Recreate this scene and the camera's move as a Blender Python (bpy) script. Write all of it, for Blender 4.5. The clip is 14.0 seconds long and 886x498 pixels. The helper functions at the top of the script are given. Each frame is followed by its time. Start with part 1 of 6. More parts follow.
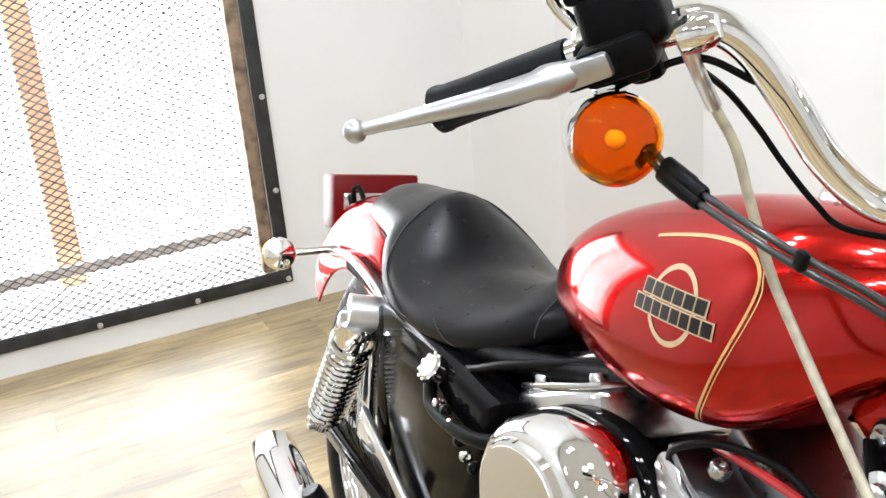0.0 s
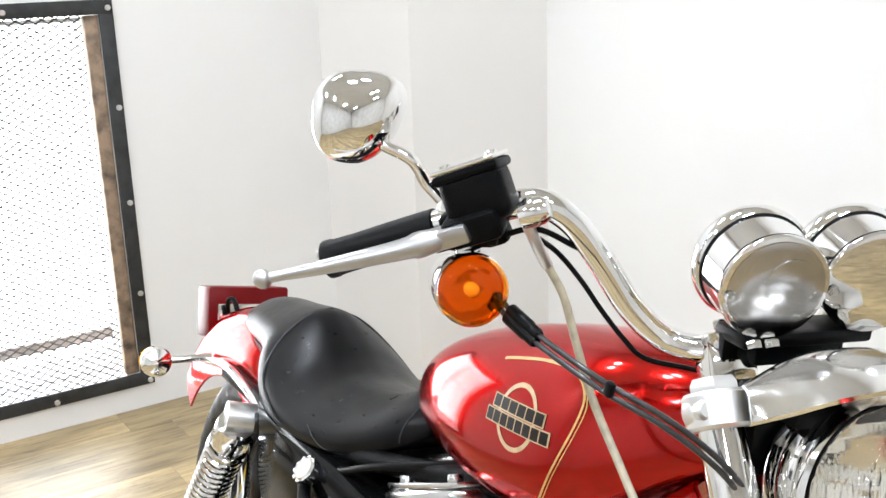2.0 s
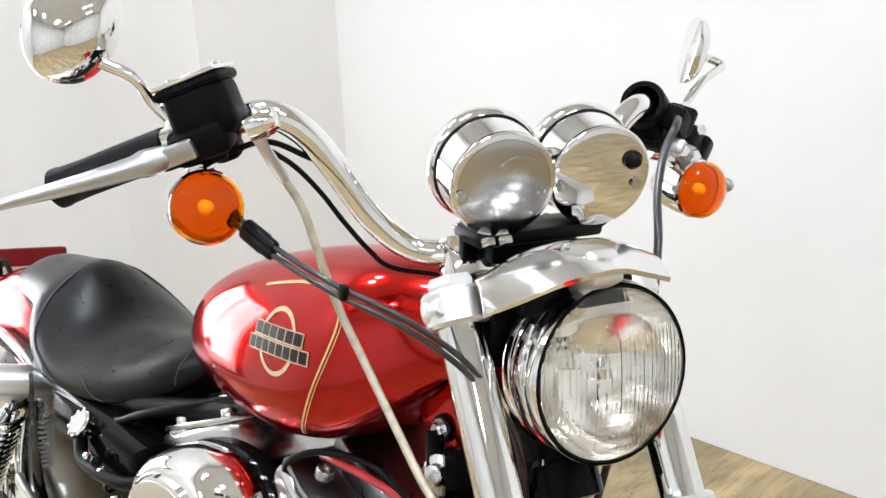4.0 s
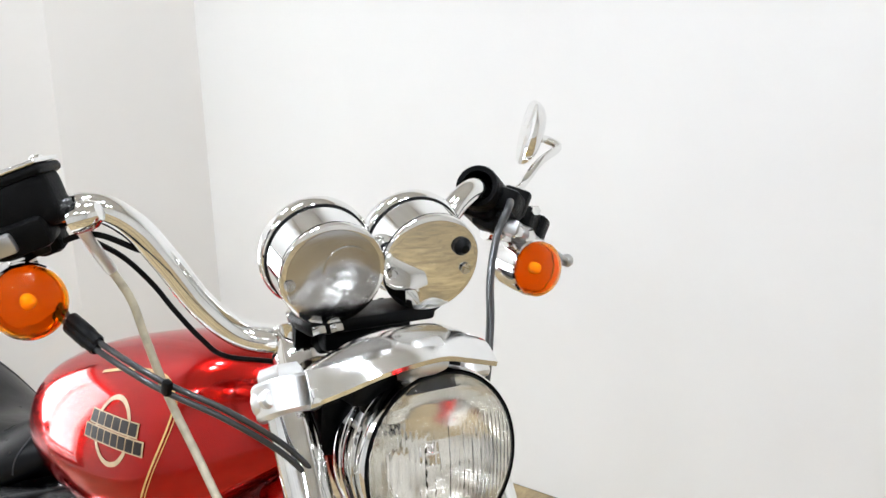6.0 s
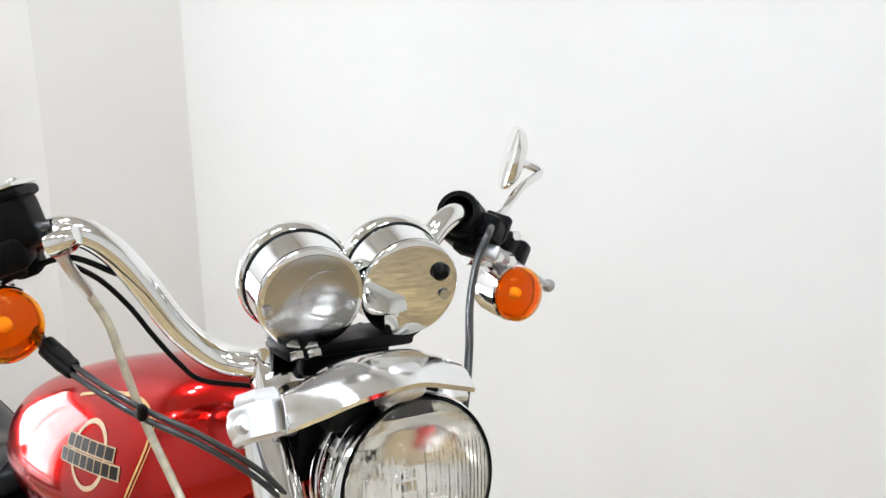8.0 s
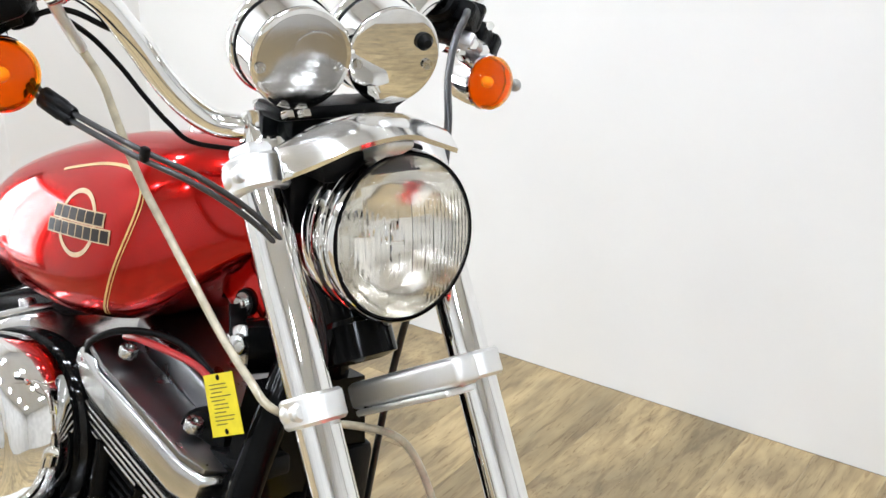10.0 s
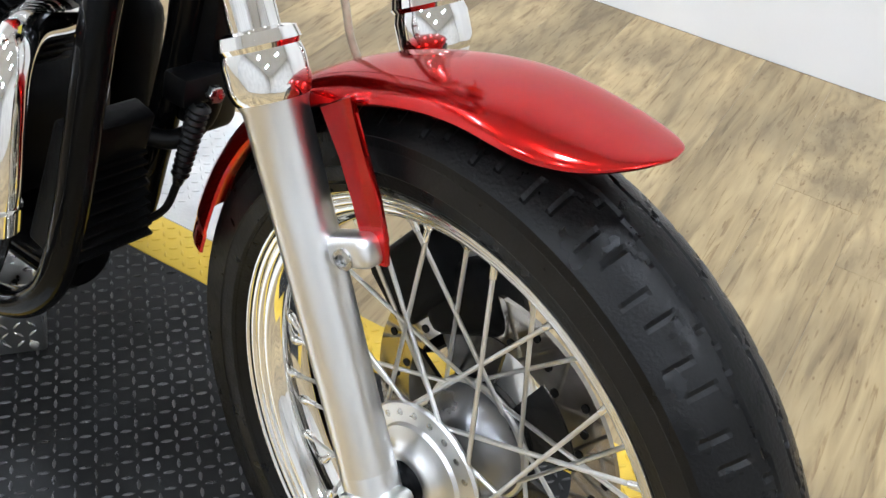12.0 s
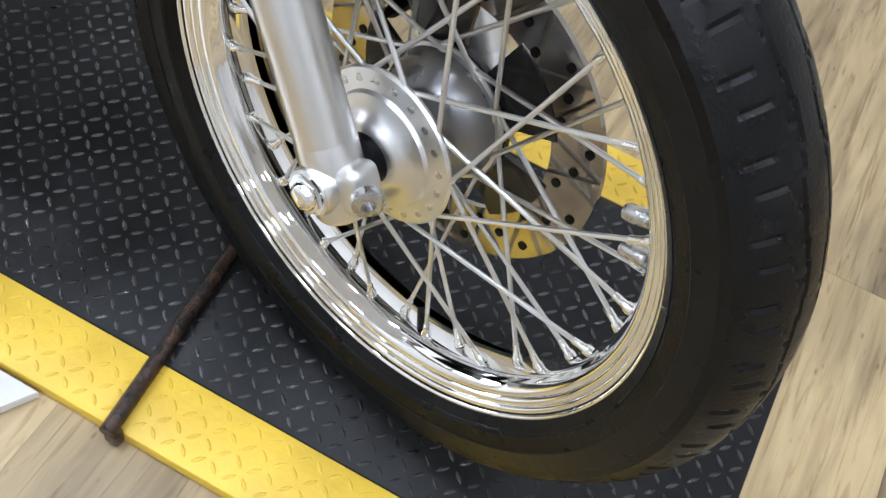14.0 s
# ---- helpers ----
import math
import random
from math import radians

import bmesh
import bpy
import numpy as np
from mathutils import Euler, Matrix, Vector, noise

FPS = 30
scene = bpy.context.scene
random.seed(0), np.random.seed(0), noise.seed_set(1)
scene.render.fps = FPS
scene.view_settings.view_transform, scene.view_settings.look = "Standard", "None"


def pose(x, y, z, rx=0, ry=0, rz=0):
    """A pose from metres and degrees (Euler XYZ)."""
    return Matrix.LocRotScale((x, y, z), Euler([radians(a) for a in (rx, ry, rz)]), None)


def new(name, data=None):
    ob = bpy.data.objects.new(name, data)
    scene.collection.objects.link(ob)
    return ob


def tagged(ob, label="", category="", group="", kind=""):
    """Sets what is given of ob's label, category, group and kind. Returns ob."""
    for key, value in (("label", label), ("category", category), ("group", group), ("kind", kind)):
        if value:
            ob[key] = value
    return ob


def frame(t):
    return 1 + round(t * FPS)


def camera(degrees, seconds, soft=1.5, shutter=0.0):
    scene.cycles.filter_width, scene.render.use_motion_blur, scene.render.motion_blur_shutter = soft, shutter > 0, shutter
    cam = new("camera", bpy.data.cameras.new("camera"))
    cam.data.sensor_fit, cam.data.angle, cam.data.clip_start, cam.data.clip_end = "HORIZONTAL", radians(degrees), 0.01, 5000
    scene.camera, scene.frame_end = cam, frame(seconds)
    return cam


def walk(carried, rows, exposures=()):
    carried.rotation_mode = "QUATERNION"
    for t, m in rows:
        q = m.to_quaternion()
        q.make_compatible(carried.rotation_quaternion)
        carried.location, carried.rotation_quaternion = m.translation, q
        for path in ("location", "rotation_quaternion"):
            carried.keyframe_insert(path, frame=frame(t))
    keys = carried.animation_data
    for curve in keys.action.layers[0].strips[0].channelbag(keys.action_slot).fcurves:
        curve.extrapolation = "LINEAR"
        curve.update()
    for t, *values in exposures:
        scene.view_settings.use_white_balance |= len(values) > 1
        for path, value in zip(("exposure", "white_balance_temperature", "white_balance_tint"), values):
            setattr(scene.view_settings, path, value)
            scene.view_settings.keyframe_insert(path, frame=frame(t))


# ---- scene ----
cam = camera(46.10, 14.0)
# seconds, eye x y z, yaw, pitch, roll
ROWS = [
    (0, 0.0214, -0.4060, 1.2414, 65.213, -20.065, -5.271),
    (0.5, 0.1889, -0.3483, 1.2560, 67.088, -19.791, -6.871),
    (1, 0.1960, -0.3986, 1.2801, 63.718, -18.096, -7.731),
    (1.5, 0.1550, -0.4751, 1.3251, 58.711, -16.449, -4.697),
    (2, 0.1480, -0.4973, 1.3291, 56.414, -15.415, -1.961),
    (2.5, 0.1558, -0.4887, 1.3235, 54.065, -14.770, -1.447),
    (3, 0.1730, -0.4774, 1.3165, 51.598, -14.998, -1.613),
    (3.5, 0.1900, -0.4628, 1.2960, 48.893, -17.520, -1.959),
    (4, 0.2003, -0.4475, 1.2851, 46.546, -17.923, -2.926),
    (6.5, 0.2406, -0.4171, 1.3179, 38.916, -14.170, -1.558),
    (7, 0.2394, -0.4135, 1.3188, 38.735, -13.439, -1.604),
    (9.5, 0.2542, -0.4574, 1.2805, 38.133, -18.072, -0.113),
    (10, 0.2525, -0.4965, 1.2420, 35.391, -21.196, 0.530),
    (10.5, 0.2507, -0.5261, 1.1954, 32.896, -25.022, 1.867),
    (11, 0.2477, -0.5373, 1.1514, 30.810, -29.460, 4.048),
    (11.5, 0.2445, -0.5298, 1.1042, 28.195, -34.713, 5.640),
    (12, 0.2345, -0.5172, 1.0589, 25.525, -40.042, 7.617),
    (12.5, 0.2248, -0.5044, 1.0199, 23.304, -44.965, 9.654),
    (13, 0.2185, -0.5008, 0.9842, 21.294, -49.298, 10.656),
    (13.5, 0.2179, -0.4985, 0.9552, 18.873, -52.493, 12.463),
    (14, 0.2106, -0.4912, 0.9451, 16.904, -54.089, 13.271),
]


def eye_pose(x, y, z, yaw, pitch, roll):
    return Matrix.Translation((x, y, z)) @ pose(0, 0, 0, 0, 0, yaw) @ pose(0, 0, 0, 90 + pitch) @ pose(0, 0, 0, 0, 0, roll)


walk(cam, [(t, eye_pose(x, y, z, yaw, pitch, roll)) for t, x, y, z, yaw, pitch, roll in ROWS],
     exposures=[(0, 0.10, 6500, 10), (1, 0.08, 6450, 10), (2, 0.07, 6450, 10), (3, 0.05, 6450, 10), (4, 0.05, 6450, 10), (6.5, -0.08, 6450, 10), (7, -0.10, 6450, 10),
                (9.5, 0.06, 6400, 10), (10.5, 0.12, 6400, 10), (11.5, 0.18, 6200, 10), (12.5, 0.14, 6080, 11), (13.5, 0.02, 6000, 12), (14, -0.06, 6000, 12)])

# ---- light ----
world = bpy.data.worlds.new("sky")
scene.world = world
world.use_nodes = True
wn = world.node_tree
sky = wn.nodes.new("ShaderNodeTexSky")
sky.sky_type, sky.sun_disc = "NISHITA", False
sky.sun_elevation, sky.sun_rotation = radians(40), radians(200)
wn.links.new(sky.outputs[0], wn.nodes["Background"].inputs[0])
wn.nodes["Background"].inputs[1].default_value = 0.15
scene.view_settings.exposure = 0.0


def area_lamp(name, m, sx, sy, watts, colour):
    la = bpy.data.lights.new(name, "AREA")
    la.shape, la.size, la.size_y, la.energy, la.color = "RECTANGLE", sx, sy, watts, colour
    ob = new(name, la)
    ob.matrix_world = m
    return ob


# daylight through the mesh window, and the pairs of round lamps under the ceiling
area_lamp("window_daylight", pose(-3.35, -0.12, 0.68, 0, -90, 0), 1.15, 1.0, 32, (0.92, 0.96, 1.0))
LAMP_SPOTS = [(x, y + d) for x in (-2.2, -0.8, 0.6, 2.0) for y in (-2.4, -0.1) for d in (-0.19, 0.19)]
for lx, ly in LAMP_SPOTS:
    lamp = area_lamp("ceiling_light_lamp", pose(lx, ly, 2.985), 0.2, 0.2, 13.8, (0.83, 0.90, 1.0))
    lamp.data.shape = "DISK"

# ---- materials ----


def material(name, colour, rough=0.5, metal=0.0, vary=0.08, scale=12.0, bump=0.0, bump_scale=60.0, coat=0.0,
             rough_vary=0.0, trans=0.0, ior=1.5, vary_colour=None, emit=None, emit_power=0.0, spec=0.5, tint=None):
    m = bpy.data.materials.new(name)
    m.use_nodes = True
    nt = m.node_tree
    b = nt.nodes["Principled BSDF"]
    b.inputs["Base Color"].default_value = (*colour, 1)
    b.inputs["Roughness"].default_value = rough
    b.inputs["Metallic"].default_value = metal
    b.inputs["Coat Weight"].default_value = coat
    b.inputs["Coat Roughness"].default_value = 0.03
    b.inputs["Transmission Weight"].default_value = trans
    b.inputs["IOR"].default_value = ior
    b.inputs["Specular IOR Level"].default_value = spec
    if tint:
        b.inputs["Specular Tint"].default_value = (*tint, 1)
    if emit:
        b.inputs["Emission Color"].default_value = (*emit, 1)
        b.inputs["Emission Strength"].default_value = emit_power
    tc = nt.nodes.new("ShaderNodeTexCoord")
    if vary:
        n1 = nt.nodes.new("ShaderNodeTexNoise")
        n1.inputs["Scale"].default_value, n1.inputs["Detail"].default_value = scale, 8.0
        nt.links.new(tc.outputs["Object"], n1.inputs["Vector"])
        mix = nt.nodes.new("ShaderNodeMix")
        mix.data_type = "RGBA"
        other = vary_colour or tuple(max(0.0, c * (1 - 2.2 * vary)) for c in colour)
        mix.inputs[6].default_value, mix.inputs[7].default_value = (*colour, 1), (*other, 1)
        ramp = nt.nodes.new("ShaderNodeMapRange")
        ramp.inputs[1].default_value, ramp.inputs[2].default_value = 0.4, 0.7
        nt.links.new(n1.outputs["Fac"], ramp.inputs[0])
        nt.links.new(ramp.outputs[0], mix.inputs[0])
        nt.links.new(mix.outputs[2], b.inputs["Base Color"])
    if rough_vary:
        n2 = nt.nodes.new("ShaderNodeTexNoise")
        n2.inputs["Scale"].default_value, n2.inputs["Detail"].default_value = scale * 2.7, 10.0
        nt.links.new(tc.outputs["Object"], n2.inputs["Vector"])
        mr = nt.nodes.new("ShaderNodeMapRange")
        mr.inputs[1].default_value, mr.inputs[2].default_value = 0.3, 0.75
        mr.inputs[3].default_value, mr.inputs[4].default_value = max(0, rough - rough_vary), min(1, rough + rough_vary)
        nt.links.new(n2.outputs["Fac"], mr.inputs[0])
        nt.links.new(mr.outputs[0], b.inputs["Roughness"])
    if bump:
        n3 = nt.nodes.new("ShaderNodeTexNoise")
        n3.inputs["Scale"].default_value, n3.inputs["Detail"].default_value = bump_scale, 6.0
        nt.links.new(tc.outputs["Object"], n3.inputs["Vector"])
        bn = nt.nodes.new("ShaderNodeBump")
        bn.inputs["Strength"].default_value, bn.inputs["Distance"].default_value = bump, 0.002
        nt.links.new(n3.outputs["Fac"], bn.inputs["Height"])
        nt.links.new(bn.outputs["Normal"], b.inputs["Normal"])
    return m


RED = material("candy_red_paint", (0.47, 0.005, 0.0035), 0.18, 0.92, 0.06, 3.0, 0.010, 900, coat=0.65, tint=(0.85, 0.05, 0.04))
CHROME = material("chrome_plate", (0.86, 0.86, 0.85), 0.045, 1.0, 0.03, 20, rough_vary=0.02)
ALU = material("polished_aluminium", (0.58, 0.58, 0.575), 0.2, 1.0, 0.04, 9, 0.03, 300, rough_vary=0.04)
DARKALU = material("dark_cast_aluminium", (0.26, 0.26, 0.265), 0.3, 1.0, 0.06, 9, 0.05, 300, rough_vary=0.05)
SATIN = material("satin_aluminium", (0.74, 0.74, 0.73), 0.31, 1.0, 0.02, 7, 0.02, 500, rough_vary=0.025)
CASTALU = material("brushed_cast_aluminium", (0.80, 0.80, 0.79), 0.40, 1.0, 0.03, 12, 0.03, 400, rough_vary=0.04)
STEEL = material("zinc_steel", (0.55, 0.55, 0.54), 0.28, 1.0, 0.15, 60, 0.1, 200, rough_vary=0.1)
GLOSSBLACK = material("gloss_black_enamel", (0.003, 0.003, 0.003), 0.09, 0.0, 0.1, 30, spec=0.08)
BLACK = material("black_plastic", (0.003, 0.003, 0.0033), 0.36, 0.0, 0.2, 50, 0.2, 700, spec=0.12)
CRINKLE = material("black_crinkle_paint", (0.0035, 0.0035, 0.0037), 0.36, 0.0, 0.2, 40, 0.4, 900, spec=0.06)
RUBBER = material("tyre_rubber", (0.0032, 0.0031, 0.0030), 0.36, 0.0, 0.25, 14, 0.25, 350, rough_vary=0.15,
                  vary_colour=(0.0070, 0.0068, 0.0065), spec=0.17)
# rubber lightened in colour to stand in for sheen on the sidewall
SHEENRUBBER = material("sheen_toned_sidewall_rubber", (0.006, 0.006, 0.006), 0.36, 0.0, 0.2, 30, 0.15, 400, rough_vary=0.1, spec=0.22)
LEVERALU = material("tumbled_lever_aluminium", (0.50, 0.50, 0.50), 0.36, 1.0, 0.05, 30, 0.05, 500, rough_vary=0.06)
LEATHER = material("black_seat_leather", (0.0035, 0.0035, 0.004), 0.30, 0.0, 0.15, 20, 0.035, 620, rough_vary=0.03, spec=0.17)
THREAD = material("dark_seat_piping", (0.03, 0.03, 0.032), 0.6, 0.0, 0.1, 200)
GOLD = material("gold_pinstripe", (0.62, 0.36, 0.12), 0.35, 0.2, 0.1, 60, coat=1.0)
BADGE = material("tan_badge_ink", (0.52, 0.36, 0.20), 0.4, 0.0, 0.1, 90, coat=0.4)
BADGEDARK = material("dark_badge_ink", (0.012, 0.008, 0.007), 0.4, 0.0, 0.1, 90, coat=0.05, spec=0.15)
AMBER = material("amber_lens", (1.0, 0.33, 0.003), 0.03, 0.0, 0.0, trans=1.0, ior=1.30)
CLEAR = material("clear_lens_glass", (1, 1, 1), 0.02, 0.0, 0.0, trans=1.0, ior=1.45)
REFLECTOR = material("lamp_reflector", (0.9, 0.88, 0.82), 0.12, 1.0, 0.03, 40)
LAMPBOWL = material("bright_lamp_bowl", (0.62, 0.61, 0.58), 0.05, 1.0, 0.0)
# white bulb colour that paints the bright spot seen through the amber lens
HOTSPOT = material("hot_spot_bulb_white", (0.95, 0.94, 0.90), 0.12, 0.0, 0.0, spec=0.8)
REDLENS = material("red_lens", (0.14, 0.001, 0.002), 0.34, 0.0, 0.05, 30, trans=0.1, spec=0.15)
CABLE = material("clear_sheathed_cable", (0.45, 0.40, 0.29), 0.3, 0.0, 0.15, 90, coat=0.4)
CABLEGREY = material("grey_sheathed_cable", (0.022, 0.022, 0.023), 0.35, 0.0, 0.2, 90, coat=0.3)
TAG = material("yellow_card", (0.80, 0.66, 0.02), 0.6, 0.0, 0.08, 40)
TAGINK = material("tag_print", (0.16, 0.14, 0.03), 0.7, 0.0, 0.2, 80)
REDWIRE = material("red_wire_sheath", (0.45, 0.02, 0.02), 0.4, 0.0, 0.1, 60)
CARRIER = material("dark_disc_carrier", (0.05, 0.048, 0.046), 0.22, 0.8, 0.1, 30, 0.1, 200)
# the disc's brown imitates the wood floor mirrored in polished steel
DISCSTEEL = material("floor_toned_disc_steel", (0.36, 0.33, 0.29), 0.10, 1.0, 0.12, 30, rough_vary=0.06)
BRUSHEDCHROME = material("brushed_chrome", (0.52, 0.515, 0.51), 0.18, 1.0, 0.04, 20, rough_vary=0.03)
VISOR = material("satin_chrome_visor", (0.84, 0.84, 0.83), 0.13, 1.0, 0.04, 20, rough_vary=0.03)

WALL = material("white_wall_paint", (0.80, 0.79, 0.765), 0.55, 0.0, 0.03, 0.9, 0.12, 130, rough_vary=0.1,
                vary_colour=(0.735, 0.72, 0.70))
BEIGEWALL = material("warm_white_panel_paint", (0.765, 0.74, 0.705), 0.55, 0.0, 0.03, 1.1, 0.12, 130, rough_vary=0.1)
# tones of the two unseen walls, chosen for what the chrome reflects
SOUTHFILL = material("unseen_south_wall_tone", (0.66, 0.655, 0.64), 0.6, 0.0, 0.08, 2, 0.1, 100)
EASTFILL = material("unseen_east_wall_tone", (0.74, 0.73, 0.71), 0.6, 0.0, 0.08, 2, 0.1, 100)
CEIL = material("white_ceiling_paint", (0.74, 0.74, 0.73), 0.7, 0.0, 0.03, 2)
BLACKSTEEL = material("black_angle_steel", (0.035, 0.036, 0.036), 0.5, 0.2, 0.25, 20, 0.2, 200)
WEATHERED = material("weathered_brown_wood", (0.30, 0.21, 0.14), 0.7, 0.0, 0.3, 22, 0.6, 90, vary_colour=(0.07, 0.05, 0.035))
OUTSIDEWOOD = material("orange_outdoor_timber", (0.74, 0.42, 0.25), 0.6, 0.0, 0.12, 9, 0.3, 60)
BOLT = material("galvanised_bolt", (0.62, 0.62, 0.6), 0.4, 0.7, 0.1, 60)
LIFTBLACK = material("worn_black_deck_paint", (0.010, 0.010, 0.010), 0.42, 0.0, 0.3, 7, 0.10, 260, rough_vary=0.08,
                     vary_colour=(0.022, 0.022, 0.022), spec=0.15)
LIFTWORN = material("rubbed_tread_tops", (0.10, 0.10, 0.10), 0.32, 0.5, 0.5, 14, 0.2, 220, rough_vary=0.12)
YELLOW = material("safety_yellow_paint", (0.74, 0.50, 0.05), 0.5, 0.0, 0.12, 9, 0.25, 160, rough_vary=0.12,
                  vary_colour=(0.52, 0.34, 0.03))
WHITEDECK = material("white_deck_paint", (0.72, 0.71, 0.68), 0.5, 0.0, 0.12, 8, 0.3, 160, rough_vary=0.15)
TREADALU = material("bare_tread_aluminium", (0.62, 0.62, 0.61), 0.34, 1.0, 0.1, 20, 0.2, 160, rough_vary=0.1)
RODSTEEL = material("dark_rusty_rod", (0.016, 0.012, 0.010), 0.26, 0.3, 0.75, 60, 1.0, 190, vary_colour=(0.06, 0.03, 0.015))
LAMPGLOW = material("lamp_diffuser", (0.9, 0.9, 0.9), 0.5, 0.0, 0.0, emit=(0.95, 0.98, 1.0), emit_power=9.0)
DAYGLOW = material("overcast_backdrop", (0.9, 0.9, 0.9), 0.9, 0.0, 0.0, emit=(0.98, 0.99, 1.0), emit_power=5.0)


def plank_material():
    m = bpy.data.materials.new("vinyl_wood_plank")
    m.use_nodes = True
    nt = m.node_tree
    b = nt.nodes["Principled BSDF"]
    tc = nt.nodes.new("ShaderNodeTexCoord")
    info = nt.nodes.new("ShaderNodeObjectInfo")
    shift = nt.nodes.new("ShaderNodeVectorMath")
    shift.operation = "MULTIPLY_ADD"
    comb = nt.nodes.new("ShaderNodeCombineXYZ")
    for i in range(3):
        nt.links.new(info.outputs["Random"], comb.inputs[i])
    shift.inputs[1].default_value = (37, 19, 11)
    nt.links.new(comb.outputs[0], shift.inputs[0])
    nt.links.new(tc.outputs["Object"], shift.inputs[2])
    mp = nt.nodes.new("ShaderNodeMapping")
    mp.inputs["Scale"].default_value = (46, 5.0, 1)
    nt.links.new(shift.outputs[0], mp.inputs["Vector"])
    grain = nt.nodes.new("ShaderNodeTexNoise")
    grain.inputs["Scale"].default_value, grain.inputs["Detail"].default_value, grain.inputs["Distortion"].default_value = 1.0, 9, 0.7
    nt.links.new(mp.outputs[0], grain.inputs["Vector"])
    mp2 = nt.nodes.new("ShaderNodeMapping")
    mp2.inputs["Scale"].default_value = (8, 2.6, 1)
    nt.links.new(shift.outputs[0], mp2.inputs["Vector"])
    blot = nt.nodes.new("ShaderNodeTexNoise")
    blot.inputs["Scale"].default_value, blot.inputs["Detail"].default_value = 1.0, 4
    nt.links.new(mp2.outputs[0], blot.inputs["Vector"])
    r1 = nt.nodes.new("ShaderNodeValToRGB")
    r1.color_ramp.elements[0].position, r1.color_ramp.elements[0].color = 0.27, (0.235, 0.175, 0.096, 1)
    r1.color_ramp.elements[1].position, r1.color_ramp.elements[1].color = 0.75, (0.46, 0.365, 0.21, 1)
    e = r1.color_ramp.elements.new(0.5)
    e.color = (0.375, 0.288, 0.160, 1)
    nt.links.new(grain.outputs["Fac"], r1.inputs[0])
    r2 = nt.nodes.new("ShaderNodeValToRGB")
    r2.color_ramp.elements[0].position, r2.color_ramp.elements[0].color = 0.34, (0.66, 0.64, 0.62, 1)
    r2.color_ramp.elements[1].position, r2.color_ramp.elements[1].color = 0.60, (1.12, 1.08, 1.0, 1)
    nt.links.new(blot.outputs["Fac"], r2.inputs[0])
    mul = nt.nodes.new("ShaderNodeMix")
    mul.data_type, mul.blend_type = "RGBA", "MULTIPLY"
    mul.inputs[0].default_value = 1.0
    nt.links.new(r1.outputs[0], mul.inputs[6])
    nt.links.new(r2.outputs[0], mul.inputs[7])
    tone = nt.nodes.new("ShaderNodeMapRange")
    tone.inputs[3].default_value, tone.inputs[4].default_value = 0.78, 1.15
    nt.links.new(info.outputs["Random"], tone.inputs[0])
    fin = nt.nodes.new("ShaderNodeVectorMath")
    fin.operation = "SCALE"
    nt.links.new(mul.outputs[2], fin.inputs[0])
    nt.links.new(tone.outputs[0], fin.inputs["Scale"])
    # thin dark pores along the grain and scattered knots
    mp3 = nt.nodes.new("ShaderNodeMapping")
    mp3.inputs["Scale"].default_value = (120, 9, 1)
    nt.links.new(shift.outputs[0], mp3.inputs["Vector"])
    pore = nt.nodes.new("ShaderNodeTexNoise")
    pore.inputs["Scale"].default_value, pore.inputs["Detail"].default_value, pore.inputs["Distortion"].default_value = 1.0, 6, 1.2
    nt.links.new(mp3.outputs[0], pore.inputs["Vector"])
    r3 = nt.nodes.new("ShaderNodeValToRGB")
    r3.color_ramp.elements[0].position, r3.color_ramp.elements[0].color = 0.30, (0.66, 0.60, 0.53, 1)
    r3.color_ramp.elements[1].position, r3.color_ramp.elements[1].color = 0.45, (1.03, 1.03, 1.03, 1)
    nt.links.new(pore.outputs["Fac"], r3.inputs[0])
    mp4 = nt.nodes.new("ShaderNodeMapping")
    mp4.inputs["Scale"].default_value = (10, 4, 1)
    nt.links.new(shift.outputs[0], mp4.inputs["Vector"])
    knot = nt.nodes.new("ShaderNodeTexVoronoi")
    nt.links.new(mp4.outputs[0], knot.inputs["Vector"])
    r4 = nt.nodes.new("ShaderNodeValToRGB")
    r4.color_ramp.elements[0].position, r4.color_ramp.elements[0].color = 0.035, (0.62, 0.55, 0.47, 1)
    r4.color_ramp.elements[1].position, r4.color_ramp.elements[1].color = 0.13, (1.0, 1.0, 1.0, 1)
    nt.links.new(knot.outputs["Distance"], r4.inputs[0])
    worn = fin.outputs[0]
    for ramp in (r3, r4):
        mx = nt.nodes.new("ShaderNodeMix")
        mx.data_type, mx.blend_type = "RGBA", "MULTIPLY"
        mx.inputs[0].default_value = 1.0
        nt.links.new(worn, mx.inputs[6])
        nt.links.new(ramp.outputs[0], mx.inputs[7])
        worn = mx.outputs[2]
    nt.links.new(worn, b.inputs["Base Color"])
    b.inputs["Roughness"].default_value = 0.38
    bn = nt.nodes.new("ShaderNodeBump")
    bn.inputs["Strength"].default_value, bn.inputs["Distance"].default_value = 0.25, 0.001
    nt.links.new(grain.outputs["Fac"], bn.inputs["Height"])
    nt.links.new(bn.outputs[0], b.inputs["Normal"])
    return m


PLANK = plank_material()

# ---- mesh tools ----


def along(p, d, spin=0.0):
    """A frame at p whose z axis points along d."""
    q = Vector(d).normalized().to_track_quat("Z", "Y")
    return Matrix.Translation(p) @ q.to_matrix().to_4x4() @ Matrix.Rotation(radians(spin), 4, "Z")


